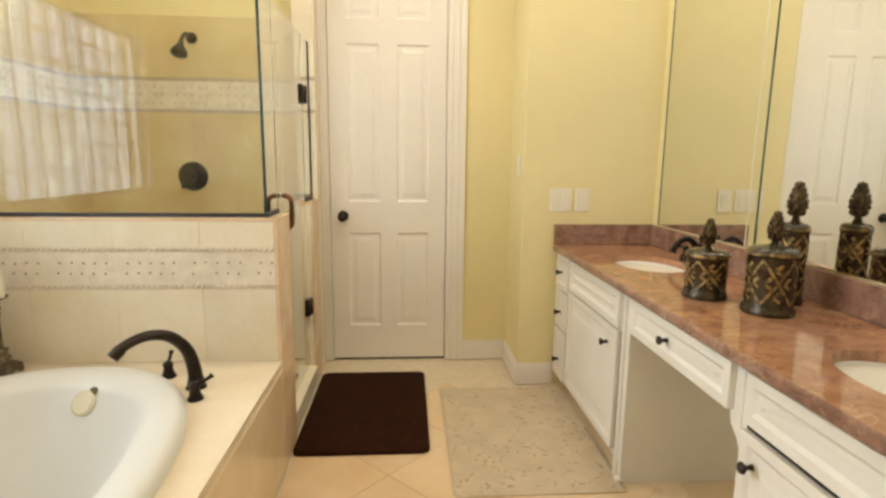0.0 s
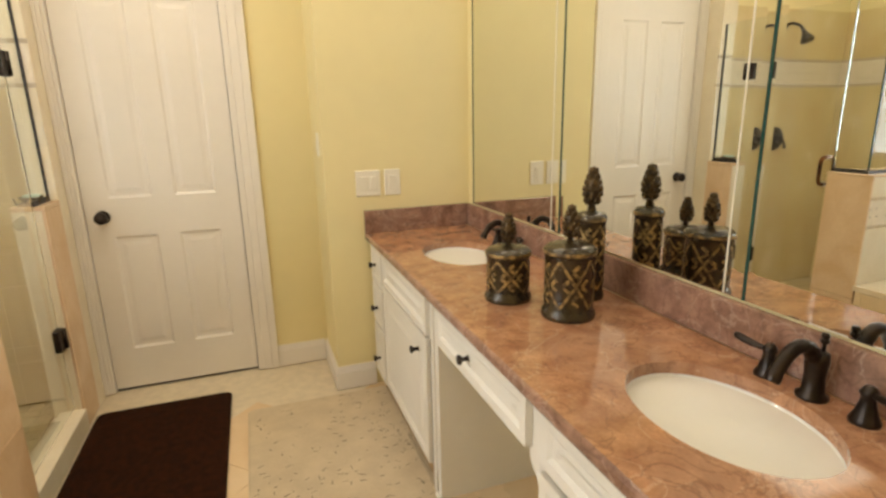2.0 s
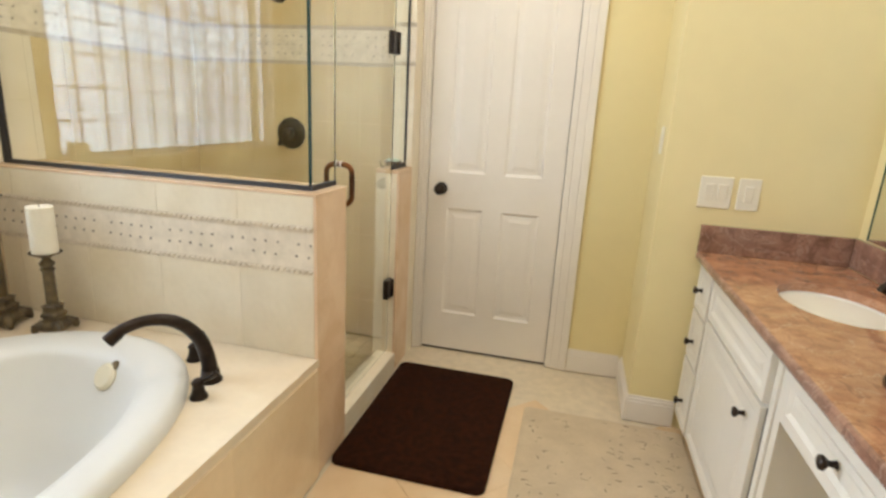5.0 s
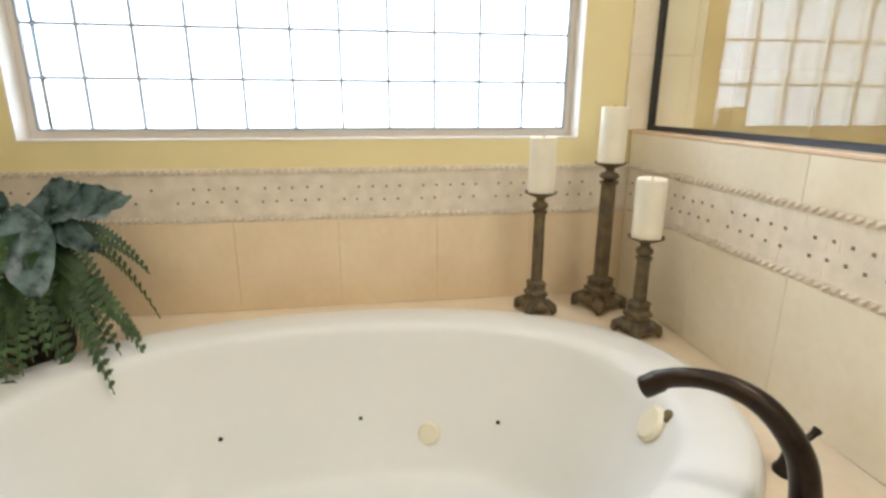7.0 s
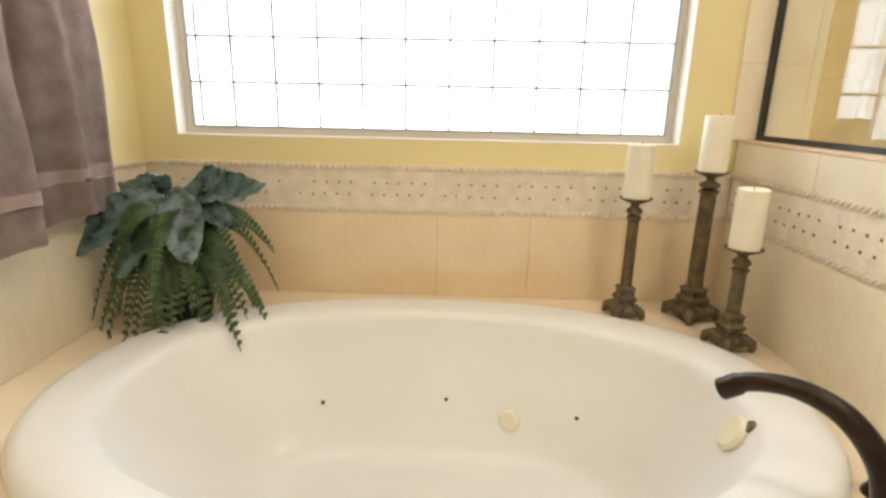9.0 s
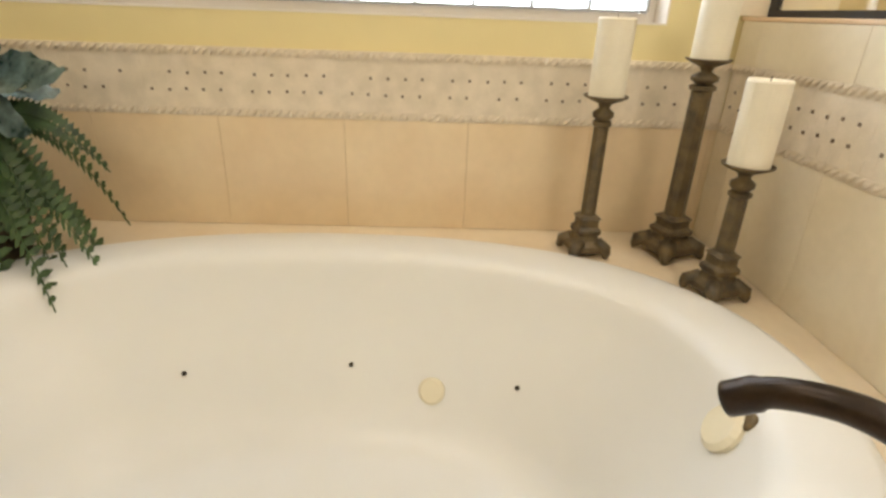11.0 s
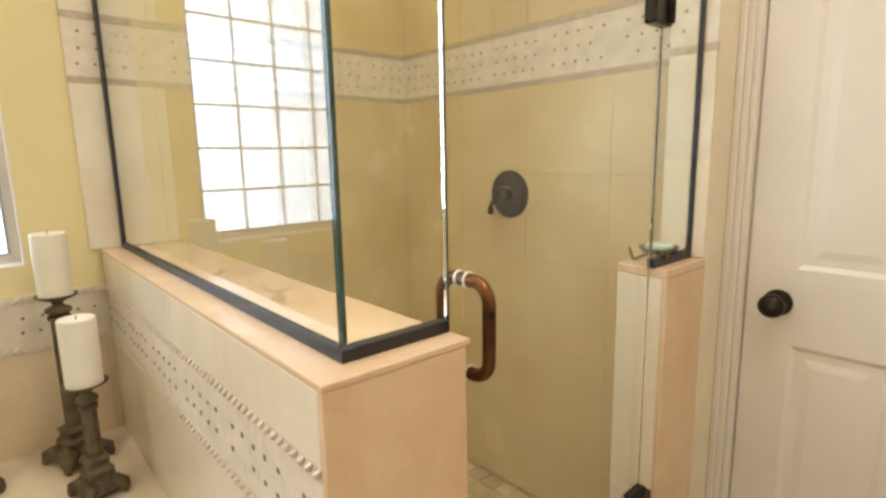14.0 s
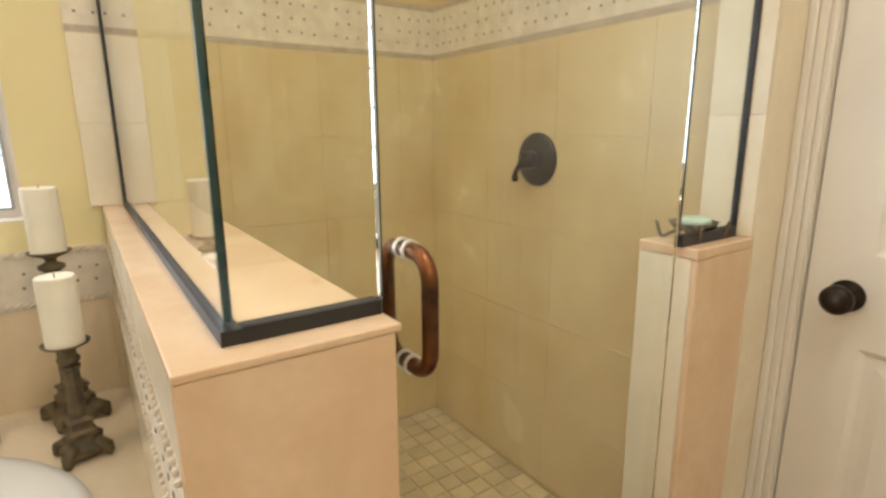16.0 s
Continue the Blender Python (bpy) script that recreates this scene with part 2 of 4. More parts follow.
def smooth_path(ctrl, n=8):
    """Catmull-Rom through control points."""
    c = [Vector(p) for p in ctrl]
    c = [c[0] * 2 - c[1]] + c + [c[-1] * 2 - c[-2]]
    out = []
    for i in range(1, len(c) - 2):
        for k in range(n):
            t = k / n
            p0, p1, p2, p3 = c[i - 1:i + 3]
            out.append(0.5 * ((2 * p1) + (p2 - p0) * t + (2 * p0 - 5 * p1 + 4 * p2 - p3) * t * t + (3 * p1 - p0 - 3 * p2 + p3) * t ** 3))
    out.append(c[-2])
    return out


def move(bm, m):
    bmesh.ops.transform(bm, matrix=m, verts=bm.verts)
    return bm


# ---- large structure ----
def structure(name, bm, material, label, category):
    return tagged(part(name, bm, material), label, category, kind="structure")


floor = structure("floor", B(-1.7, 2.0, YB - 0.1, 0.1, -0.2, -0.004), GROUT, "beige stone tile floor with pale joints", "floor")
structure("ceiling", B(-1.7, 2.0, YB - 0.1, 0.12, CEIL, CEIL + 0.1), CEILP, "plain off-white painted ceiling", "ceiling")
T = 0.12
# door wall with its opening
DX0, DX1, DH = 0.0, 0.72, 2.44
bm = B(XW - T, -0.02, 0, T, -0.2, CEIL)
box(bm, DX1 + 0.02, 1.12, 0, T, -0.2, CEIL)
box(bm, -0.02, DX1 + 0.02, 0, T, DH + 0.02, CEIL)
wall_north = structure("wall_north", bm, YELLOW, "pale yellow painted wall around a white panel door", "wall")
structure("wall_step", B(1.12, XM + T, -0.41, T, -0.2, CEIL), YELLOW, "yellow painted wall corner beside the vanity", "wall")
structure("wall_east", B(XM, XM + T, YB, -0.41, -0.2, CEIL), YELLOW, "yellow wall that carries the mirrors", "wall")
structure("wall_south", B(-0.2, XM + T, YB - T, YB, -0.2, CEIL), YELLOW, "plain yellow wall", "wall")
bm = B(XW - T, -0.02, YA - T, YA, -0.2, CEIL)
wall_alcove = structure("wall_alcove", bm, YELLOW, "yellow wall at the foot of the bathtub", "wall")
structure("wall_west", B(-0.14, -0.02, YB, YA - T, -0.2, CEIL), YELLOW, "plain yellow wall", "wall")
# window wall with the opening of the glass blocks
BP = 0.152
WY0, WZ0, NC, NR = -3.093, 1.06, 11, 7
RV = 0.03
WY1, WZ1 = WY0 + NC * BP, WZ0 + NR * BP
bm = B(XW - 0.2, XW, YA - T, WY0 - RV, -0.2, CEIL)
box(bm, XW - 0.2, XW, WY1 + RV, T, -0.2, CEIL)
box(bm, XW - 0.2, XW, WY0 - RV, WY1 + RV, -0.2, WZ0 - RV)
box(bm, XW - 0.2, XW, WY0 - RV, WY1 + RV, WZ1 + RV, CEIL)
wall_window = structure("wall_window", bm, YELLOW, "yellow painted wall with a deep window recess", "wall")
# pier and stub between shower and door
bm = B(-0.17, -0.05, -0.13, 0, -0.2, CEIL)
structure("wall_pier", bm, TILE, "narrow wall end beside the shower", "wall")

# ---- glass block window ----
win = thing("window_1", "bright window of square clear glass blocks with thin grey mortar", "window", kind="structure")
XB = XW - 0.075
bm = bmesh.new()
for i in range(NC + 1):
    y = WY0 + i * BP
    box(bm, XB - 0.07, XB + 0.006, y - 0.0035, y + 0.0035, WZ0, WZ1)
for j in range(NR + 1):
    z = WZ0 + j * BP
    box(bm, XB - 0.069, XB + 0.0055, WY0, WY1, z - 0.0035, z + 0.0035)
part("mortar", bm, WHITEBEV, win)
# yellow recess overexposed by daylight: its glare is put in as a white lining
bm = B(XB - 0.07, XB - 0.004, WY0 - RV, WY0 - 0.004, WZ0 - RV, WZ1 + RV)
box(bm, XB - 0.07, XB - 0.004, WY1 + 0.004, WY1 + RV, WZ0 - RV, WZ1 + RV)
box(bm, XB - 0.069, XB - 0.005, WY0 - 0.004, WY1 + 0.004, WZ0 - RV, WZ0 - 0.004)
box(bm, XB - 0.069, XB - 0.005, WY0 - 0.004, WY1 + 0.004, WZ1 + 0.004, WZ1 + RV)
for b in ((WY0 - RV, WY0 - RV + 0.004, WZ0 - RV, WZ1 + RV), (WY1 + RV - 0.004, WY1 + RV, WZ0 - RV, WZ1 + RV), (WY0 - RV + 0.004, WY1 + RV - 0.004, WZ0 - RV, WZ0 - RV + 0.004), (WY0 - RV + 0.004, WY1 + RV - 0.004, WZ1 + RV - 0.004, WZ1 + RV)):
    box(bm, XB - 0.003, XW + 0.0015, *b)
part("window_frame", bm, WHITE, win, "white recess lining standing for overexposed daylight")
blk = bmesh.new()
loops = []
for inset, d in ((0.0045, -0.036), (0.0045, 0.035), (0.0085, 0.038)):
    e = BP / 2 - inset
    loops.append([blk.verts.new((d, y, z)) for y, z in ((-e, -e), (e, -e), (e, e), (-e, e))])
for a, b in zip(loops, loops[1:]):
    for i in range(4):
        blk.faces.new((a[i], a[(i + 1) % 4], b[(i + 1) % 4], b[i]))
blk.faces.new(loops[0][::-1]), blk.faces.new(loops[-1])
bmesh.ops.recalc_face_normals(blk, faces=blk.faces)
me = bpy.data.meshes.new("block")
blk.to_mesh(me)
blk.free()
me.materials.append(BLOCKG)
for i in range(NC):
    for j in range(NR):
        ob = new("block", me)
        ob.parent, ob.location, ob.visible_shadow = win, (XB - 0.038, WY0 + (i + 0.5) * BP, WZ0 + (j + 0.5) * BP), False

# ---- door ----
def panel_relief(bm, x0, x1, z0, z1, y, depth=0.012, edge=0.03):
    """A raised and fielded panel facing -y, sunk at its rim."""
    loops = []
    for inset, d in ((0, 0), (0.012, depth), (edge, depth), (edge + 0.02, 0.003)):
        loops.append([bm.verts.new(v) for v in ((x0 + inset, y + d, z0 + inset), (x1 - inset, y + d, z0 + inset), (x1 - inset, y + d, z1 - inset), (x0 + inset, y + d, z1 - inset))])
    for a, b in zip(loops, loops[1:]):
        for i in range(4):
            bm.faces.new((a[i], a[(i + 1) % 4], b[(i + 1) % 4], b[i]))
    bm.faces.new(loops[-1])


def panelled(x0, x1, z0, z1, y, thick, panels, edge=0.03, depth=0.012):
    """A slab facing -y with rectangular panels let into it (panels: x0, x1, z0, z1)."""
    bm = bmesh.new()
    xs = sorted({x0, x1, *[p[0] for p in panels], *[p[1] for p in panels]})
    zs = sorted({z0, z1, *[p[2] for p in panels], *[p[3] for p in panels]})
    for xa, xb in zip(xs, xs[1:]):
        for za, zb in zip(zs, zs[1:]):
            xc, zc = (xa + xb) / 2, (za + zb) / 2
            if not any(p[0] < xc < p[1] and p[2] < zc < p[3] for p in panels):
                bm.faces.new([bm.verts.new(v) for v in ((xa, y, za), (xb, y, za), (xb, y, zb), (xa, y, zb))])
    for p in panels:
        panel_relief(bm, *p, y, depth, edge)
    c = [bm.verts.new(v) for v in ((x0, y, z0), (x1, y, z0), (x1, y, z1), (x0, y, z1))]
    d = [bm.verts.new((v.co.x, y + thick, v.co.z)) for v in c]
    for i in range(4):
        bm.faces.new((c[i], d[i], d[(i + 1) % 4], c[(i + 1) % 4]))
    bm.faces.new(d[::-1])
    bmesh.ops.remove_doubles(bm, verts=bm.verts, dist=0.0002)
    return bm


door = thing("door_1", "closed white six-panel door with dark round knob", "door", kind="structure")
pans = []
for a, b in ((0.11, 0.31), (0.41, 0.61)):
    pans += [(a, b, 0.23, 0.835), (a, b, 1.03, 1.97), (a, b, 2.11, 2.32)]
part("door_leaf", panelled(DX0 + 0.003, DX1 - 0.003, 0.012, DH - 0.003, 0.012, 0.04, pans, depth=0.007), WHITE, door)
# solid dark strip for the shade below the leaf
part("sweep", B(DX0 + 0.004, DX1 - 0.004, 0.016, 0.05, 0.001, 0.0115), DARKGAP, door, "dark strip standing for shade under the door")
bm = bmesh.new()
lathe(bm, [(0.0, 0), (0.033, 0), (0.033, 0.006), (0.014, 0.012), (0.012, 0.03), (0.022, 0.036), (0.030, 0.048), (0.029, 0.058), (0.018, 0.066), (0.0, 0.068)], 24)
move(bm, Matrix.Translation((0.077, 0.012, 0.94)) @ Matrix.Rotation(radians(90), 4, "X"))
part("door_knob", bm, BRONZE, door, "dark bronze round knob", smooth=True)

def casing_profile(bm, x0, x1, z0, z1, flip):
    w = x1 - x0
    steps = [(0, 0.35, 0.024), (0.35, 0.72, 0.019), (0.72, 1, 0.013)]
    for a, b, t in steps:
        if flip:
            a, b = 1 - b, 1 - a
        box(bm, x0 + a * w, x1 - (1 - b) * w, -t, 0, z0, z1, bevel=0.003)


bm = bmesh.new()
casing_profile(bm, -0.05, 0.0 - 0.002, 0, DH + 0.09, False)
casing_profile(bm, DX1 + 0.002, DX1 + 0.115, 0, DH + 0.002, True)
box(bm, -0.05, DX1 + 0.115, -0.02, 0, DH + 0.004, DH + 0.1, bevel=0.004)
box(bm, -0.02, -0.0005, 0.0, 0.1, 0, DH + 0.02)
box(bm, DX1 + 0.0005, DX1 + 0.02, 0.0, 0.1, 0, DH + 0.02)
structure("trim_door", bm, WHITE, "white moulded door casing", "door trim")
# dark sheet closes the opening, its colour standing for unlit space
structure("door_backing", B(-0.05, DX1 + 0.05, 0.1, 0.115, 0, DH + 0.05), DARKGAP, "unseen dark sheet standing for shade behind the door", "wall")


def baseboard(bm, x0, x1, y0, y1, nx, ny):
    """A baseboard on the line, standing out along (nx, ny)."""
    for t, z0, z1 in ((0.016, 0.001, 0.10), (0.012, 0.10, 0.115), (0.007, 0.115, 0.128)):
        box(bm, min(x0, x1, x0 + nx * t), max(x0, x1, x0 + nx * t, x1 + nx * t), min(y0, y1, y0 + ny * t), max(y0, y1, y0 + ny * t, y1 + ny * t), z0, z1, bevel=0.002)


bm = bmesh.new()
baseboard(bm, DX1 + 0.116, 1.104, 0, 0, 0, -1)
baseboard(bm, 1.12, 1.12, -0.426, 0, -1, 0)
baseboard(bm, 1.1205, CX + 0.02, -0.41, -0.41, 0, -1)
structure("baseboard", bm, WHITE, "white moulded baseboard", "baseboard")

# switches
def switch_plate(x0, x1, n, label):
    s = thing("light_switch", label, "light switch", ((x0 + x1) / 2, -0.41, 1.08), "switches by the vanity")
    w = x1 - x0
    part("plate", B(-w / 2, w / 2, -0.006, 0, -0.064, 0.064, bevel=0.003), PLATE, s)
    for k in range(n):
        c = (k - (n - 1) / 2) * 0.05
        part("rocker", move(B(c - 0.016, c + 0.016, -0.004, 0.003, -0.033, 0.033, bevel=0.0015), Matrix.Translation((0, -0.006, 0)) @ Matrix.Rotation(radians(3), 4, "X")), PLATE, s)
    return s


switch_plate(1.268, 1.392, 2, "ivory double rocker switch plate on yellow wall")
switch_plate(1.412, 1.494, 1, "ivory single outlet plate on yellow wall")
s = thing("wall_plate", "small ivory plate on the yellow wall return", "wall plate", (1.12, -0.27, 1.27))
part("plate", B(-0.006, 0, -0.035, 0.035, -0.058, 0.058, bevel=0.003), PLATE, s)
part("rocker", B(-0.01, -0.004, -0.015, 0.015, -0.03, 0.03, bevel=0.0015), PLATE, s)

# ---- tub deck, low wall, shower shell ----
TCX, TCY, TA, TB = -0.72, -2.2, 0.58, 0.895      # oval of the tub


def oval(a, b, k, n, z, e=2.25):
    t = 2 * math.pi * k / n
    c, s = math.cos(t), math.sin(t)
    r = (abs(c) ** e + abs(s) ** e) ** (-1 / e)
    return Vector((TCX + a * c * r, TCY + b * s * r, z))


DKX = -0.035
bm = bmesh.new()
N = 96
inner = [bm.verts.new(oval(TA - 0.03, TB - 0.03, k, N, DECK)) for k in range(N)]
x0, x1, y0, y1 = XW, DKX, YA, PW0 + 0.006
outer = []
for k in range(N):
    d = inner[k].co - Vector((TCX, TCY, DECK))
    f = min(((x1 if d.x > 0 else x0) - TCX) / d.x if abs(d.x) > 1e-6 else 1e9, ((y1 if d.y > 0 else y0) - TCY) / d.y if abs(d.y) > 1e-6 else 1e9)
    outer.append(bm.verts.new(Vector((TCX, TCY, DECK)) + d * f))
for k in range(N):
    bm.faces.new((inner[k], inner[(k + 1) % N], outer[(k + 1) % N], outer[k]))
corners = [bm.verts.new((x, y, DECK)) for x, y in ((x0, y0), (x1, y0), (x1, y1), (x0, y1))]
for cx in corners:
    for k in range(N):
        a, b = outer[k], outer[(k + 1) % N]
        ina = abs(a.co.x - cx.co.x) < 1e-5
        inb = abs(b.co.x - cx.co.x) < 1e-5
        ya = abs(a.co.y - cx.co.y) < 1e-5
        yb = abs(b.co.y - cx.co.y) < 1e-5
        if (ina and yb and not inb) or (ya and inb and not yb):
            bm.faces.new((a, b, cx))
lo = [bm.verts.new((v.co.x, v.co.y, DECK - 0.03)) for v in corners]
for i in range(4):
    bm.faces.new((corners[i], corners[(i + 1) % 4], lo[(i + 1) % 4], lo[i]))
deck = structure("tub_deck", bm, DECKM, "polished cream marble deck around the bathtub", "tub deck")
structure("tub_apron", B(DKX - 0.08, DKX - 0.006, YA, PW0 - 0.012, 0, DECK - 0.03), TRAV, "cream marble side of the tub platform", "tub apron")

low = structure("low_wall", B(XW, PWX - 0.012, PW0 + 0.012, PW1 - 0.004, 0, PWZ - 0.0105), GROUT, "low tiled wall between bathtub and shower", "wall")
part("cap", B(XW, PWX + 0.001, PW0 - 0.001, PW1 + 0.004, PWZ - 0.01, PWZ, bevel=0.0025, seg=2), PEACH, low, "polished peach marble cap")
part("end_slab", B(PWX - 0.012, PWX, PW0, PW1 - 0.004, 0.395, PWZ - 0.0104, bevel=0.0008), PEACH, low, "peach marble end slab")
part("end_slab", B(PWX - 0.012, PWX, PW0, PW1 - 0.004, 0.001, 0.393, bevel=0.002), PEACH, low)
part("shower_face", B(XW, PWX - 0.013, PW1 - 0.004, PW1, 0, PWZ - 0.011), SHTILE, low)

stub = structure("stub_wall", B(-0.168, -0.062, -0.318, -0.13, 0, PWZ - 0.02), GROUT, "short tiled wall that carries the shower hinges", "wall")
part("cap", B(-0.181, -0.049, -0.331, -0.131, PWZ - 0.02, PWZ, bevel=0.0025, seg=2), PEACH, stub, "peach marble cap")
part("front_slab", B(-0.062, -0.05, -0.33, -0.131, 0.001, PWZ - 0.021, bevel=0.002), PEACH, stub)
part("end_slab", B(-0.18, -0.0625, -0.33, -0.3185, 0.001, PWZ - 0.021, bevel=0.002), TILE, stub)
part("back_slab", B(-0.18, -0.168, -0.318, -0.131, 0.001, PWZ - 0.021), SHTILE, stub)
structure("shower_curb", B(-0.16, -0.045, PW1 + 0.001, -0.331, 0.001, 0.10, bevel=0.005, seg=2), TILE, "cream marble shower curb", "curb")

# ---- shower glass ----
GT = 0.005
GZ = 1.94
shower = thing("shower_enclosure", "frameless clear glass shower enclosure with black channels and bronze hinges", "shower enclosure", (GX, GY, PWZ))


def at_shower(bm):
    return move(bm, Matrix.Translation((-GX, -GY, -PWZ)))


def pane(name, *b):
    p = part(name, at_shower(B(*b)), GLASS, shower)
    p.visible_shadow = False
    return p


front = pane("front_pane", XW + 0.04, GX - GT - 0.001, GY - GT, GY + GT, PWZ + 0.012, GZ)
side = pane("side_pane", GX - GT, GX + GT, GY - GT, -0.965, PWZ + 0.012, GZ)
gdoor = pane("glass_door", GX - GT, GX + GT, -0.96, -0.345, 0.118, GZ)
stubp = pane("stub_pane", GX - GT, GX + GT, -0.338, -0.14, PWZ + 0.012, GZ)
bm = B(XW + 0.0421, GX + 0.011, GY - 0.011, GY + 0.011, PWZ, PWZ + 0.016)
box(bm, XW + 0.0125, XW + 0.042, GY - 0.009, GY + 0.009, PWZ, GZ)
part("front_channel", at_shower(bm), BLACK, shower, "black metal channel")
part("side_channel", at_shower(B(GX - 0.011, GX + 0.012, GY + 0.011, -0.967, PWZ, PWZ + 0.018)), BLACK, shower)
bm = B(GX - 0.011, GX + 0.011, -0.338, -0.15, PWZ, PWZ + 0.022)
box(bm, GX - 0.009, GX + 0.009, -0.148, -0.13, PWZ, GZ)
part("stub_channel", at_shower(bm), BLACK, shower)
for name, b in (("corner_edge", (GX - 0.0036, GX + 0.0036, GY - 0.0052, GY + 0.002, PWZ + 0.024, GZ)),):
    part(name, at_shower(B(*b)), GREENEDGE, shower, "green polished glass edge")
for yy in (-0.9625, -0.3415):
    part("seal", at_shower(B(GX - 0.003, GX + 0.003, yy - 0.0015, yy + 0.0015, PWZ + 0.024, GZ)), SEALM, shower, "pale clear seal strip")
for z in (0.46, 1.63):
    h = part("hinge", at_shower(B(GX - 0.016, GX + 0.018, -0.395, -0.318, z - 0.05, z + 0.05, bevel=0.004)), BRONZE, shower, "dark bronze square hinge")
    part("hinge_knuckle", at_shower(lathe(bmesh.new(), [(0.011, -0.046), (0.011, 0.046)], 12, (GX + 0.018, -0.335, z))), BRONZE, h, smooth=True)
# looped pull on both sides of the glass door
loop = []
hx0, hx1, hz0, hz1, hr = -0.145, -0.035, 0.98, 1.13, 0.032
for cx, cz, a0 in ((hx1 - hr, hz1 - hr, 0), (hx0 + hr, hz1 - hr, 90), (hx0 + hr, hz0 + hr, 180), (hx1 - hr, hz0 + hr, 270)):
    for k in range(7):
        a = radians(a0 + 15 * k)
        loop.append((cx + hr * math.cos(a), -0.925, cz + hr * math.sin(a)))
pull = part("pull_handle", at_shower(tube(bmesh.new(), loop, 0.0105, 14, closed=True)), COPPER, shower, "worn bronze looped pull", smooth=True)
for z in (hz0, hz1):
    for dx in (-0.012, 0.012):
        part("washer", at_shower(move(lathe(bmesh.new(), [(0.0135, -0.002), (0.0135, 0.002)], 16), Matrix.Translation((GX + dx, -0.925, z)) @ Matrix.Rotation(radians(90), 4, "Y"))), WHITE, pull)

# shower head and valve
head = thing("overhead_shower", "dark bronze shower head on a short curved arm", "shower head", (-0.765, 0, 1.92))
part("arm", tube(bmesh.new(), smooth_path([(0, -0.012, 0.05), (0, -0.08, 0.06), (0, -0.14, 0.03), (0, -0.165, -0.01)], 6), 0.011, 12), BRONZE, head, smooth=True)
part("flange", move(lathe(bmesh.new(), [(0.032, 0), (0.03, 0.008), (0.015, 0.014)], 20), Matrix.Translation((0, -0.013, 0.05)) @ Matrix.Rotation(radians(90), 4, "X")), BRONZE, head, smooth=True)
part("rose", move(lathe(bmesh.new(), [(0.014, 0.0), (0.018, -0.02), (0.022, -0.03), (0.042, -0.065), (0.044, -0.08), (0.038, -0.084)], 24), Matrix.Translation((0, -0.165, 0.0)) @ Matrix.Rotation(radians(-28), 4, "X")), BRONZE, head, smooth=True)
valve = thing("shower_valve", "round dark bronze shower valve with lever", "shower valve", (-0.805, -0.012, 1.18))
part("escutcheon", move(lathe(bmesh.new(), [(0.087, 0), (0.086, 0.006), (0.07, 0.014), (0.045, 0.018), (0.034, 0.022)], 36), Matrix.Rotation(radians(90), 4, "X")), BRONZE, valve, smooth=True)
part("hub", move(lathe(bmesh.new(), [(0.03, 0.018), (0.028, 0.05), (0.02, 0.062), (0.0, 0.064)], 24), Matrix.Rotation(radians(90), 4, "X")), BRONZE, valve, smooth=True)
part("lever", tube(bmesh.new(), smooth_path([(0, -0.05, 0), (-0.022, -0.056, -0.018), (-0.04, -0.058, -0.042), (-0.042, -0.058, -0.07)], 5), [0.011] * 6 + [0.008] * 6 + [0.011] * 4, 12), BRONZE, valve, smooth=True)
# soap dish on the stub
dish = thing("soap_dish", "small bronze footed dish on the marble cap", "soap dish", (-0.125, -0.235, PWZ))
part("bowl", lathe(bmesh.new(), [(0.02, 0.016), (0.04, 0.022), (0.05, 0.034), (0.047, 0.034), (0.036, 0.026), (0.0, 0.024)], 24), PATINA, dish, smooth=True)
for k in range(4):
    a = radians(45 + 90 * k)
    c, s_ = math.cos(a), math.sin(a)
    part("foot", tube(bmesh.new(), smooth_path([(0.015 * c, 0.015 * s_, 0.02), (0.04 * c, 0.04 * s_, 0.012), (0.06 * c, 0.06 * s_, 0.004), (0.072 * c, 0.072 * s_, 0.035)], 4), 0.0038, 8), PATINA, dish, smooth=True)
part("soap", lathe(bmesh.new(), [(0.02, 0.026), (0.034, 0.03), (0.03, 0.042), (0.0, 0.044)], 20), SOAPM, dish, "pale green soap", smooth=True)

# ---- bathtub ----
tub = thing("bathtub", "large white oval drop-in whirlpool bathtub", "bathtub", (TCX, TCY, DECK))
RINGS = [(0.0, -0.005), (0.002, 0.018), (0.012, 0.032), (0.03, 0.039), (0.06, 0.038), (0.10, 0.034), (0.125, 0.024), (0.14, 0.005), (0.155, -0.03), (0.195, -0.10), (0.245, -0.17), (0.29, -0.24), (0.33, -0.295), (0.37, -0.325), (0.43, -0.338), (0.5, -0.342)]


def tub_pt(inset, z, k, n):
    return oval(TA - inset, TB - inset * 1.15, k, n, DECK + z) - Vector((TCX, TCY, DECK))


bm = bmesh.new()
N = 96
rings = [[bm.verts.new(tub_pt(i, z, k, N)) for k in range(N)] for i, z in RINGS]
for a, b in zip(rings, rings[1:]):
    for k in range(N):
        bm.faces.new((a[k], a[(k + 1) % N], b[(k + 1) % N], b[k]))
bm.faces.new(rings[-1])
part("shell", bm, ACRYL, tub, smooth=True)


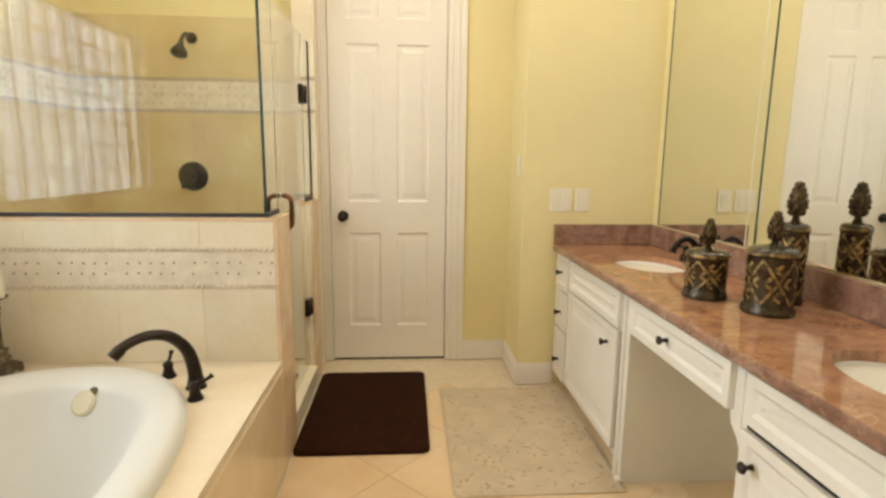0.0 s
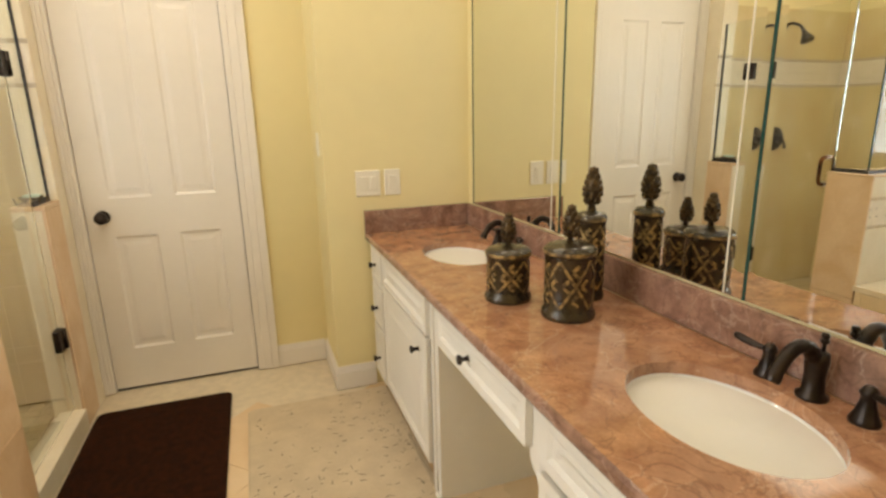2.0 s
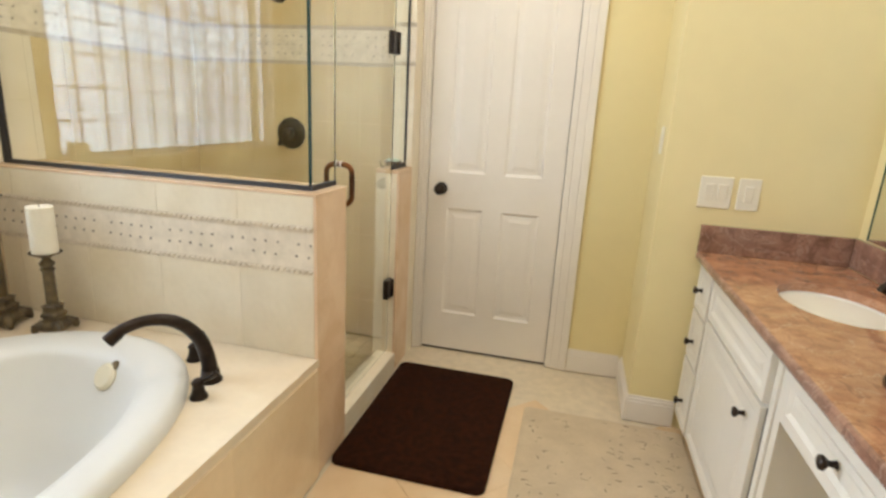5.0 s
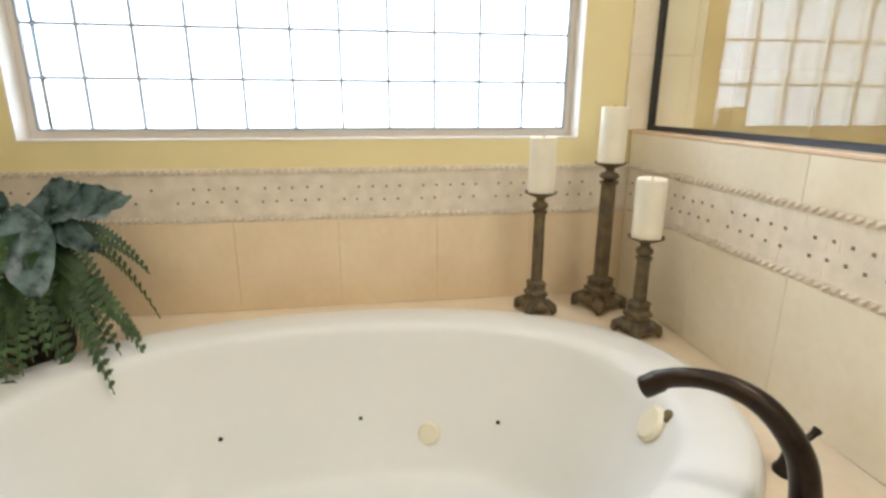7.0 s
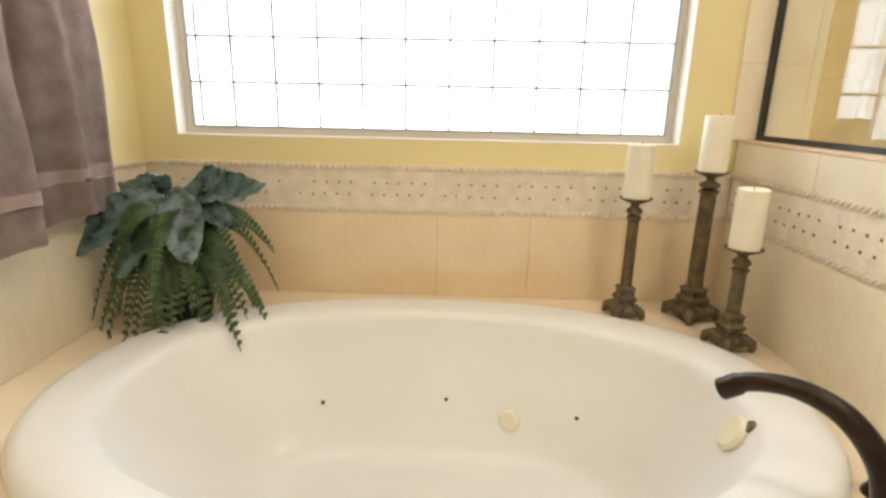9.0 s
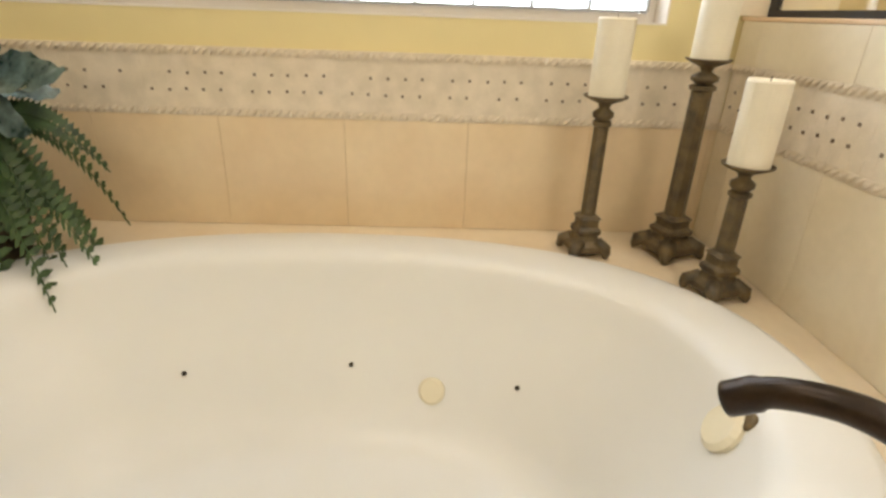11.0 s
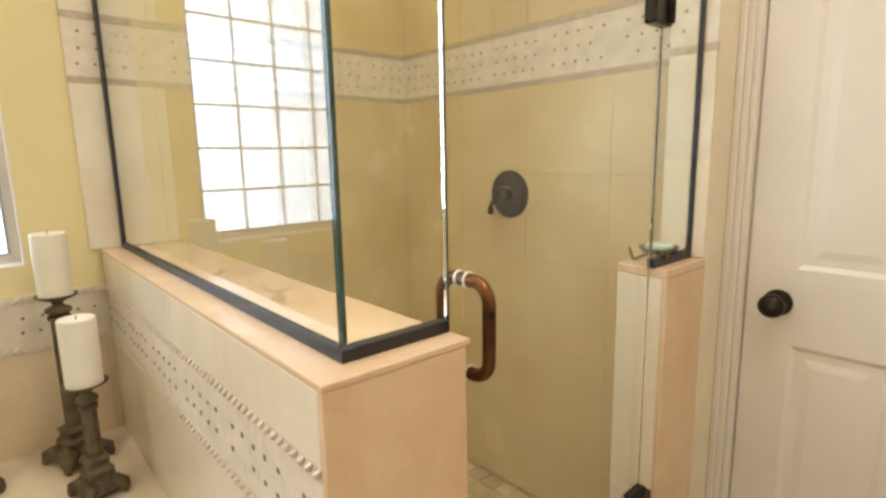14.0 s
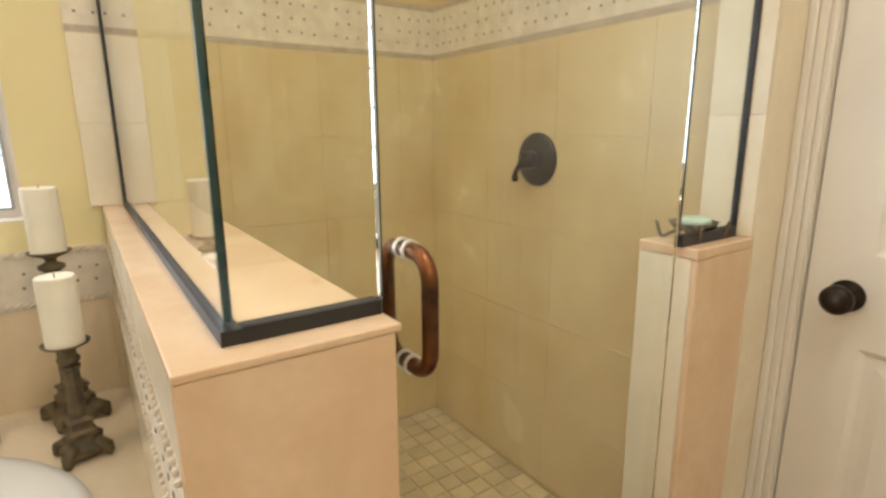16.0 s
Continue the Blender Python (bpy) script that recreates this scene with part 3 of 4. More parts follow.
def tub_wall(ang, z):
    """Point on the basin wall at the height z (from the deck) and the turn ang, and the inward direction."""
    for (i0, z0), (i1, z1) in zip(RINGS[7:], RINGS[8:]):
        if z1 <= z <= z0:
            i = i0 + (i1 - i0) * (z - z0) / (z1 - z0)
    p = tub_pt(i, z, ang / 360 * 960, 960)
    d = Vector((-p.x, -p.y * 0.4, 0)).normalized() if abs(p.y) < 0.75 else Vector((-p.x * 0.5, -p.y, 0)).normalized()
    return p, d + Vector((0, 0, 0.6))


def disc_on(ang, z, r, h, name, m, label):
    p, d = tub_wall(ang, z)
    bm = lathe(bmesh.new(), [(r, -0.01), (r, h * 0.5), (r * 0.8, h), (0.0, h)], 20)
    q = d.to_track_quat("Z", "Y").to_matrix().to_4x4()
    part(name, move(bm, Matrix.Translation(p) @ q), m, tub, label, smooth=False)


for a in (213, 176, 136):
    disc_on(a, -0.2, 0.0055, 0.006, "jet", DARKGAP, "small dark jet")
disc_on(156, -0.24, 0.032, 0.01, "suction_cover", BISQ, "bisque suction cover")
disc_on(81, -0.035, 0.045, 0.016, "overflow_knob", BISQ, "bisque overflow cover")
disc_on(78, 0.003, 0.016, 0.006, "air_button", PATINA, "small bronze button")

# tub filler
filler = thing("tub_faucet", "oil-rubbed bronze roman tub faucet with arched spout and two lever handles", "faucet", (-0.285, -1.45, DECK))
sp = smooth_path([(0, 0, 0.0), (-0.002, -0.003, 0.07), (-0.016, -0.02, 0.15), (-0.052, -0.062, 0.213), (-0.098, -0.115, 0.235), (-0.143, -0.167, 0.222), (-0.172, -0.2, 0.19)], 8)
part("spout", tube(bmesh.new(), sp, [0.026 - 0.009 * min(1, i / 34) + (0.003 if i > len(sp) - 7 else 0) for i in range(len(sp))], 18), BRONZE, filler, smooth=True)
part("spout_base", lathe(bmesh.new(), [(0.036, 0), (0.036, 0.006), (0.03, 0.014), (0.027, 0.04)], 24), BRONZE, filler, smooth=True)
for hx, hy, da in ((0.035, -0.10, 20), (-0.14, 0.10, 100)):
    h = part("handle", lathe(bmesh.new(), [(0.027, 0), (0.027, 0.006), (0.02, 0.018), (0.016, 0.04), (0.02, 0.05), (0.012, 0.06), (0.0, 0.066)], 20, (hx, hy, 0)), BRONZE, filler, smooth=True)
    c, s_ = math.cos(radians(da)), math.sin(radians(da))
    part("lever", tube(bmesh.new(), [(hx, hy, 0.052), (hx + 0.025 * c, hy + 0.025 * s_, 0.06), (hx + 0.05 * c, hy + 0.05 * s_, 0.074), (hx + 0.058 * c, hy + 0.058 * s_, 0.08)], [0.007, 0.006, 0.007, 0.01], 10), BRONZE, h, smooth=True)

# ---- candlesticks ----
def candlestick(x, y, cup, top, turn, r=1.0):
    h = cup - DECK
    k = thing("candlestick", "antique bronze pillar candlestick with square clawed foot", "candlestick", (x, y, DECK), "candlesticks on the tub deck")
    for q in range(4):
        bm = bmesh.new()
        a = radians(45 + 90 * q)
        c, s_ = math.cos(a), math.sin(a)
        tube(bm, [(0.03 * c * r, 0.03 * s_ * r, 0.04), (0.055 * c * r, 0.055 * s_ * r, 0.026), (0.058 * c * r, 0.058 * s_ * r, 0.0115), (0.063 * c * r, 0.063 * s_ * r, 0.0085)], [0.016 * r, 0.014 * r, 0.0115, 0.0085], 8)
        part("foot", bm, PATINA, k, "clawed foot", smooth=True)
    part("base", lathe(bmesh.new(), [(0.040 * r, 0.014), (0.046 * r, 0.022), (0.043 * r, 0.034), (0.030 * r, 0.046), (0.026 * r, 0.058), (0.031 * r, 0.064), (0.031 * r, 0.074), (0.024 * r, 0.082), (0.024 * r, 0.10), (0.028 * r, 0.104), (0.019 * r, 0.112)], 24, square=True), PATINA, k)
    part("column", lathe(bmesh.new(), [(0.0175 * r, 0.11), (0.0165 * r, h - 0.07), (0.021 * r, h - 0.066), (0.021 * r, h - 0.058), (0.015 * r, h - 0.054)], 8), PATINA, k)
    part("knop", lathe(bmesh.new(), [(0.014, h - 0.056), (0.022 * r, h - 0.045), (0.022 * r, h - 0.036), (0.012, h - 0.026), (0.016, h - 0.016), (0.04, h - 0.006), (0.05, h - 0.001), (0.052, h + 0.003), (0.048, h + 0.003), (0.044, h)], 24), PATINA, k, "drip cup", smooth=True)
    k.rotation_euler = (0, 0, radians(turn))
    c = thing("candle", "ivory pillar candle on a bronze candlestick", "candle", (x, y, cup), "candles on the tub deck")
    hc = top - cup
    part("wax", lathe(bmesh.new(), [(0.041, 0), (0.0415, 0.004), (0.0415, hc - 0.004), (0.039, hc), (0.03, hc - 0.003), (0.0, hc - 0.005)], 32), WAX, c, smooth=False)
    part("wick", lathe(bmesh.new(), [(0.0015, hc - 0.006), (0.0012, hc + 0.006)], 6), DOT, c)


candlestick(-1.265, -1.572, 0.874, 1.045, 8, 1.12)
candlestick(-1.275, -1.342, 0.962, 1.135, 20, 1.42)
candlestick(-1.045, -1.328, 0.775, 0.945, 14, 1.12)

# ---- vanity ----
VX = 1.338          # cabinet fronts
VTOP = CT - 0.035


def turned(bm):
    """From a front facing -y at x along the vanity to one facing -x."""
    return move(bm, Matrix(((0, 1, 0, VX), (-1, 0, 0, 0), (0, 0, 1, 0), (0, 0, 0, 1))))


def knob(y, z, parent, off=0.0):
    bm = lathe(bmesh.new(), [(0.009, 0), (0.007, 0.006), (0.006, 0.014), (0.011, 0.02), (0.0155, 0.025), (0.014, 0.031), (0.0, 0.034)], 18)
    part("knob", move(bm, Matrix.Translation((VX - 0.019 - off, y, z)) @ Matrix.Rotation(radians(-90), 4, "Y")), BRONZE, parent, "dark bronze knob", smooth=True)


def front(name, y1, y0, z0, z1, parent, edge=0.035):
    """A drawer or door front from y1 (far) to y0 (near)."""
    m = 0.028
    return part(name, turned(panelled(-y1, -y0, z0, z1, -0.019, 0.0185, [(-y1 + m, -y0 - m, z0 + m, z1 - m)], edge=min(edge, (z1 - z0) * 0.2), depth=0.007)), CABW, parent)


def cabinet(name, label, y1, y0, z0=0.1):
    c = thing(name, label, "cabinet", (VX, (y0 + y1) / 2, 0), "vanity cabinets")
    c.location = (0, 0, 0)
    part("body", B(VX, XM - 0.004, y0 + 0.0005, y1 - 0.0005, z0, VTOP - 0.001, bevel=0.002), CABW, c)
    part("toe_kick", B(VX + 0.06, XM - 0.004, y0 + 0.001, y1 - 0.001, 0.001, z0 - 0.0005), CABW, c)
    return c


c = cabinet("drawer_cabinet", "cream painted cabinet with three drawers and dark knobs", -0.413, -0.655)
for z0, z1, kz in ((0.6, 0.785, 0.695), (0.385, 0.588, 0.472), (0.1, 0.373, 0.2)):
    d = front("drawer", -0.44, -0.645, z0, z1, c)
    knob(-0.535, kz, d)
c = cabinet("sink_cabinet", "cream painted sink cabinet with raised-panel door", -0.656, -1.365)
front("false_drawer", -0.675, -1.325, 0.635, 0.785, c)
d = front("cabinet_door", -0.675, -1.325, 0.115, 0.622, c, 0.05)
knob(-1.225, 0.545, d)
part("stile", B(VX - 0.004, VX, -1.364, -1.335, 0.001, VTOP - 0.002), CABW, c)
# shade between door and stile, painted as a dark strip
part("gap", B(VX - 0.003, VX - 0.0005, -1.3345, -1.3265, 0.115, 0.622), DARKGAP, c, "dark strip painted as shade beside the door")
bm = B(VX - 0.012, VX + 0.06, -1.40, -1.366, 0.001, 0.02, bevel=0.004)
part("foot", bm, CABW, c)
# knee space
k = thing("vanity_table", "cream painted vanity table with wide drawer over knee space", "vanity table")
part("body", B(VX, XM - 0.004, -2.095, -1.4, 0.645, VTOP - 0.001), CABW, k)
d = front("drawer", -1.44, -2.06, 0.655, 0.785, k)
knob(-1.72, 0.724, d)
part("side_panel", B(VX + 0.002, XM - 0.004, -1.3995, -1.366, 0.001, VTOP - 0.002), CABW, k)
bm = bmesh.new()
pts = [(0, 0.0), (0.05, 0.0), (0.045, 0.03), (0.03, 0.045), (0.012, 0.06), (0.0, 0.085)]
lo_v = [bm.verts.new((VX + 0.001, -2.095 + a, 0.6445 - b)) for a, b in pts]
hi_v = [bm.verts.new((VX + 0.02, -2.095 + a, 0.6445 - b)) for a, b in pts]
bm.faces.new(lo_v), bm.faces.new(hi_v[::-1])
for i in range(len(pts)):
    bm.faces.new((lo_v[i], lo_v[(i + 1) % 6], hi_v[(i + 1) % 6], hi_v[i]))
part("bracket", bm, CABW, k, "curved corner bracket")
c = cabinet("sink_cabinet", "cream painted sink cabinet with raised-panel doors", -2.097, -2.95)
front("false_drawer", -2.125, -2.92, 0.655, 0.785, c)
d = front("cabinet_door", -2.125, -2.52, 0.115, 0.635, c, 0.05)
knob(-2.18, 0.56, d)
d = front("cabinet_door", -2.53, -2.92, 0.115, 0.635, c, 0.05)
# shade above the doors, laid on as a dark strip
part("gap", B(VX - 0.004, VX - 0.0005, -2.92, -2.125, 0.6355, 0.6545), DARKGAP, c, "dark strip painted as shade over the door")

# counter with two oval cut-outs
SINKS = ((1.6, -0.965), (1.61, -2.315))
SA, SB = 0.157, 0.213
Y0, Y1 = -2.98, -0.4115
counter = thing("vanity_counter", "polished reddish brown marble vanity top with oval cut-outs", "countertop", (CX, -1.7, CT))


def slab_with_hole(bm, x0, x1, y0, y1, cx, cy, z, n=64):
    inn, out = [], []
    for q in range(n):
        a = 2 * math.pi * (q + 0.5) / n
        inn.append(bm.verts.new((cx + SA * math.cos(a), cy + SB * math.sin(a), z)))
        dx, dy = math.cos(a), math.sin(a)
        f = min(((x1 if dx > 0 else x0) - cx) / dx, ((y1 if dy > 0 else y0) - cy) / dy)
        out.append(bm.verts.new((cx + dx * f, cy + dy * f, z)))
    for q in range(n):
        bm.faces.new((inn[q], inn[(q + 1) % n], out[(q + 1) % n], out[q]))
        a, b = out[q].co, out[(q + 1) % n].co
        if abs(a.x - b.x) > 1e-5 and abs(a.y - b.y) > 1e-5:
            c = (a.x if abs(a.x - x0) < 1e-5 or abs(a.x - x1) < 1e-5 else b.x, a.y if abs(a.y - y0) < 1e-5 or abs(a.y - y1) < 1e-5 else b.y, z)
            bm.faces.new((out[q], out[(q + 1) % n], bm.verts.new(c)))
    low_r = [bm.verts.new((v.co.x, v.co.y, z - 0.03)) for v in inn]
    for q in range(n):
        bm.faces.new((inn[q], inn[(q + 1) % n], low_r[(q + 1) % n], low_r[q]))


bm = bmesh.new()
slab_with_hole(bm, CX + 0.008, XM - 0.02, -1.6, Y1, *SINKS[0], CT)
slab_with_hole(bm, CX + 0.008, XM - 0.02, Y0, -1.6, *SINKS[1], CT)
part("top", move(bm, Matrix.Translation((-CX, 1.7, -CT))), MARBLE, counter)
bm = bmesh.new()
# eased front edge
prof = [(CX + 0.008, CT), (CX + 0.003, CT - 0.002), (CX, CT - 0.008), (CX, CT - 0.026), (CX + 0.004, CT - 0.034), (CX + 0.06, CT - 0.0345)]
a = [bm.verts.new((x, Y1, z)) for x, z in prof]
b = [bm.verts.new((x, Y0, z)) for x, z in prof]
for i in range(len(prof) - 1):
    bm.faces.new((a[i], a[i + 1], b[i + 1], b[i]))
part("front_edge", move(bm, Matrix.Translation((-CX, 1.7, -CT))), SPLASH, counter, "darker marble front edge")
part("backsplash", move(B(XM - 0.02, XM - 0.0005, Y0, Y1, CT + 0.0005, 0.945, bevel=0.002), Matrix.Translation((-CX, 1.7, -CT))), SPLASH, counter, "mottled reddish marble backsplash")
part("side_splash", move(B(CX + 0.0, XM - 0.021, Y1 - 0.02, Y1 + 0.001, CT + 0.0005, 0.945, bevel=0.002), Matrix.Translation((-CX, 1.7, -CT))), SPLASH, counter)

for sx, sy in SINKS:
    s = thing("sink", "white oval undermount ceramic sink", "sink", (sx, sy, CT - 0.03), "vanity sinks")
    bm = bmesh.new()
    rr = []
    for f, z in ((1.08, -0.001), (1.0, -0.001), (0.985, -0.02), (0.95, -0.06), (0.86, -0.10), (0.68, -0.13), (0.4, -0.145), (0.12, -0.15)):
        rr.append([bm.verts.new((SA * f * math.cos(2 * math.pi * q / 48), SB * f * math.sin(2 * math.pi * q / 48), z)) for q in range(48)])
    for a, b in zip(rr, rr[1:]):
        for q in range(48):
            bm.faces.new((a[q], a[(q + 1) % 48], b[(q + 1) % 48], b[q]))
    bm.faces.new(rr[-1])
    part("bowl", bm, CERAM, s, smooth=True)
    part("drain", lathe(bmesh.new(), [(0.022, -0.149), (0.022, -0.146), (0.015, -0.145), (0.0, -0.143)], 20), BRONZE, s, smooth=True)
    # widespread faucet
    f = thing("sink_faucet", "oil-rubbed bronze widespread faucet with two levers", "faucet", (1.808, sy - 0.03, CT), "vanity faucets")
    f.scale = (0.95, 0.95, 0.95)
    part("spout_body", lathe(bmesh.new(), [(0.031, 0), (0.031, 0.006), (0.022, 0.014), (0.02, 0.05), (0.023, 0.085), (0.021, 0.10), (0.012, 0.104)], 20), BRONZE, f, smooth=True)
    part("spout", tube(bmesh.new(), smooth_path([(0.0, 0, 0.075), (-0.02, 0, 0.105), (-0.05, 0, 0.125), (-0.085, 0, 0.115), (-0.115, 0, 0.08), (-0.125, 0, 0.06)], 5), [0.0165] * 8 + [0.0145] * 8 + [0.014] * 5 + [0.0155] * 5, 14), BRONZE, f, smooth=True)
    part("lift_rod", lathe(bmesh.new(), [(0.004, 0.1), (0.004, 0.118), (0.009, 0.122), (0.009, 0.128), (0.005, 0.13), (0.009, 0.134), (0.007, 0.142), (0, 0.143)], 12, (0.014, 0, 0)), BRONZE, f, smooth=True)
    for sg in (1, -1):
        y = sg * 0.105
        h = part("handle", lathe(bmesh.new(), [(0.027, 0), (0.027, 0.006), (0.02, 0.02), (0.0135, 0.045), (0.013, 0.055), (0.017, 0.062), (0.013, 0.07), (0.009, 0.076), (0.0, 0.078)], 20, (0, y, 0)), BRONZE, f, smooth=True)
        part("lever", tube(bmesh.new(), smooth_path([(0, y, 0.062), (-0.012, y + sg * 0.03, 0.066), (-0.02, y + sg * 0.055, 0.072), (-0.025, y + sg * 0.075, 0.078)], 4), [0.006, 0.006, 0.0065, 0.007, 0.0075, 0.008, 0.0085, 0.009, 0.009, 0.009, 0.009, 0.008, 0.004], 10), BRONZE, h, smooth=True)

# mirrors
MZ0, MZ1 = 0.952, 2.35
for y1, y0 in ((-0.487, -1.3), (-1.309, -2.113), (-2.122, -2.95)):
    m = thing("mirror", "tall clear wall mirror standing on the marble backsplash", "mirror", (XM, (y0 + y1) / 2, MZ0), "mirrors over the vanity")
    loc = Matrix.Translation((-XM, -(y0 + y1) / 2, -MZ0))
    bw = 0.02
    bm = bmesh.new()
    o = [bm.verts.new((XM - 0.0056, y, z)) for y, z in ((y0, MZ0), (y1, MZ0), (y1, MZ1), (y0, MZ1))]
    i_ = [bm.verts.new((XM - 0.006, y, z)) for y, z in ((y0 + bw, MZ0 + 0.004), (y1 - bw, MZ0 + 0.004), (y1 - bw, MZ1 - bw), (y0 + bw, MZ1 - bw))]
    bm.faces.new(i_)
    for q in range(4):
        bm.faces.new((o[q], o[(q + 1) % 4], i_[(q + 1) % 4], i_[q]))
    part("mirror_glass", move(bm, loc), MIRROR, m)
    part("edge", move(B(XM - 0.0075, XM - 0.001, y1, y1 + 0.007, MZ0, MZ1), loc), MIREDGE, m, "dark green glass edge")
    # cream strip in place of the light that the bevel catches
    part("bevel_line", move(B(XM - 0.0075, XM - 0.0062, y0 + 0.05, y0 + 0.0535, MZ0 + 0.003, MZ1 - 0.02), loc), PLATE, m, "pale strip painted as the bevel's glint")
    part("backing", move(B(XM - 0.003, XM - 0.001, y0, y1 - 0.0005, MZ0, MZ1), loc), DARKGAP, m)

# canisters
def finial(bm, z0, h, r):
    """A pine-cone finial of small overlapping scales."""
    lathe(bm, [(r * 0.5, z0), (r * 0.35, z0 + h * 0.12), (r * 0.7, z0 + h * 0.25), (r * 0.85, z0 + h * 0.45), (r * 0.6, z0 + h * 0.75), (r * 0.2, z0 + h * 0.97), (0.0, z0 + h)], 14)
    for j in range(6):
        f = 0.22 + 0.13 * j
        rad = r * (0.8, 0.95, 0.95, 0.8, 0.6, 0.38)[j]
        for q in range(7):
            a = 2 * math.pi * (q + 0.5 * (j % 2)) / 7
            c, s_ = math.cos(a), math.sin(a)
            z = z0 + h * f
            tube(bm, [(rad * 0.6 * c, rad * 0.6 * s_, z - h * 0.05), (rad * c, rad * s_, z + h * 0.02), (rad * 1.0 * c, rad * 1.0 * s_, z + h * 0.10)], [r * 0.2, r * 0.2, r * 0.05], 6)


def ornament(r, z0, z1, n, cols):
    """Lattice of crossed bands and florets, proud of the barrel."""
    bm = bmesh.new()

    def strap(a0, za, a1, zb, w=0.0042):
        steps = 8
        for q in range(steps):
            t0, t1 = q / steps, (q + 1) / steps
            A0, A1 = a0 + (a1 - a0) * t0, a0 + (a1 - a0) * t1
            Z0, Z1 = za + (zb - za) * t0, za + (zb - za) * t1
            d = Vector((r * (A1 - A0), Z1 - Z0)).normalized()
            nx, nz = -d.y * w, d.x * w
            vs = []
            for A, Z, sg in ((A0, Z0, -1), (A1, Z1, -1), (A1, Z1, 1), (A0, Z0, 1)):
                ang = A + sg * nx / r
                vs.append(bm.verts.new(((r + 0.0015) * math.cos(ang), (r + 0.0015) * math.sin(ang), Z + sg * nz)))
            bm.faces.new(vs)
    for cidx in range(cols):
        a0, a1 = 2 * math.pi * cidx / cols, 2 * math.pi * (cidx + 1) / cols
        for k in range(n):
            za, zb = z0 + (z1 - z0) * k / n, z0 + (z1 - z0) * (k + 1) / n
            strap(a0, za, a1, zb), strap(a0, zb, a1, za)
            am, zm, da, dz = (a0 + a1) / 2, (za + zb) / 2, (a1 - a0), (zb - za)
            for u, v in ((0.0, 0.3), (0.0, -0.3), (0.3, 0.0), (-0.3, 0.0)):
                strap(am + da * (u - 0.1), zm + dz * v, am + da * (u + 0.1), zm + dz * (v + 0.12), 0.0055)
                strap(am + da * (u - 0.1), zm + dz * (v - 0.02), am + da * (u + 0.1), zm + dz * (v - 0.12), 0.0045)
    return bm


def canister(x, y, r, h, fh, cols, n, label):
    c = thing("canister", label, "canister", (x, y, CT), "ornate canisters on the vanity")
    part("body", lathe(bmesh.new(), [(r * 1.1, 0), (r * 1.12, 0.006), (r * 1.1, 0.016), (r * 1.02, 0.026), (r, 0.03), (r, h - 0.03), (r * 1.03, h - 0.028)], 40), DARKCAN, c, smooth=True)
    part("pattern", ornament(r, 0.036, h - 0.034, n, cols), GOLD, c, "raised gold lattice pattern")
    lid = part("lid", lathe(bmesh.new(), [(r * 1.04, h - 0.027), (r * 1.08, h - 0.02), (r * 1.08, h - 0.012), (r * 1.0, h - 0.006), (r * 0.9, h), (r * 0.5, h + 0.004), (r * 0.2, h + 0.01)], 40), DARKCAN, c, "dark brown lid with gold rim", smooth=True)
    part("rim", lathe(bmesh.new(), [(r * 1.082, h - 0.021), (r * 1.095, h - 0.016), (r * 1.082, h - 0.011)], 40), GOLD, lid)
    bm = bmesh.new()
    finial(bm, h + 0.006, fh, 0.023 if r > 0.055 else 0.029)
    part("finial", bm, FINM, lid, "pine cone finial", smooth=True)


canister(1.518, -1.572, 0.066, 0.166, 0.105, 5, 1, "short round dark brown canister with gold lattice and pine cone finial")
canister(1.612, -1.768, 0.069, 0.208, 0.108, 5, 1, "round dark brown canister with gold lattice and pine cone finial")
canister(1.756, -1.658, 0.043, 0.268, 0.135, 4, 2, "tall slim dark brown canister with gold lattice and pine cone finial")

# ---- mats ----
def mat_shape(x0, x1, y0, y1, h, r):
    bm = bmesh.new()
    lo, mid, up = [], [], []
    for cx, cy, a0 in ((x1 - r, y1 - r, 0), (x0 + r, y1 - r, 90), (x0 + r, y0 + r, 180), (x1 - r, y0 + r, 270)):
        for k in range(7):
            a = radians(a0 + 15 * k)
            c, s_ = math.cos(a), math.sin(a)
            lo.append(bm.verts.new((cx + r * c, cy + r * s_, 0.001)))
            mid.append(bm.verts.new((cx + r * c, cy + r * s_, h * 0.7)))
            up.append(bm.verts.new((cx + (r - 0.01) * c, cy + (r - 0.01) * s_, h)))
    n = len(lo)
    for a, b in ((lo, mid), (mid, up)):
        for k in range(n):
            bm.faces.new((a[k], a[(k + 1) % n], b[(k + 1) % n], b[k]))
    bm.faces.new(up), bm.faces.new(lo[::-1])
    return bm


tagged(part("bath_mat", mat_shape(-0.03, 0.58, -1.14, -0.24, 0.018, 0.04), MATB), "dark chocolate brown plush bath mat on the tile floor", "bath mat")
rug = thing("rug", "beige woven rug with faded dark flecks on the floor", "rug", (1.0, -0.96, 0))
part("field", move(mat_shape(0.66, 1.36, -1.46, -0.47, 0.008, 0.03), Matrix.Translation((-1.0, 0.96, 0))), RUGM, rug)
rnd = random.Random(4)
bm = bmesh.new()
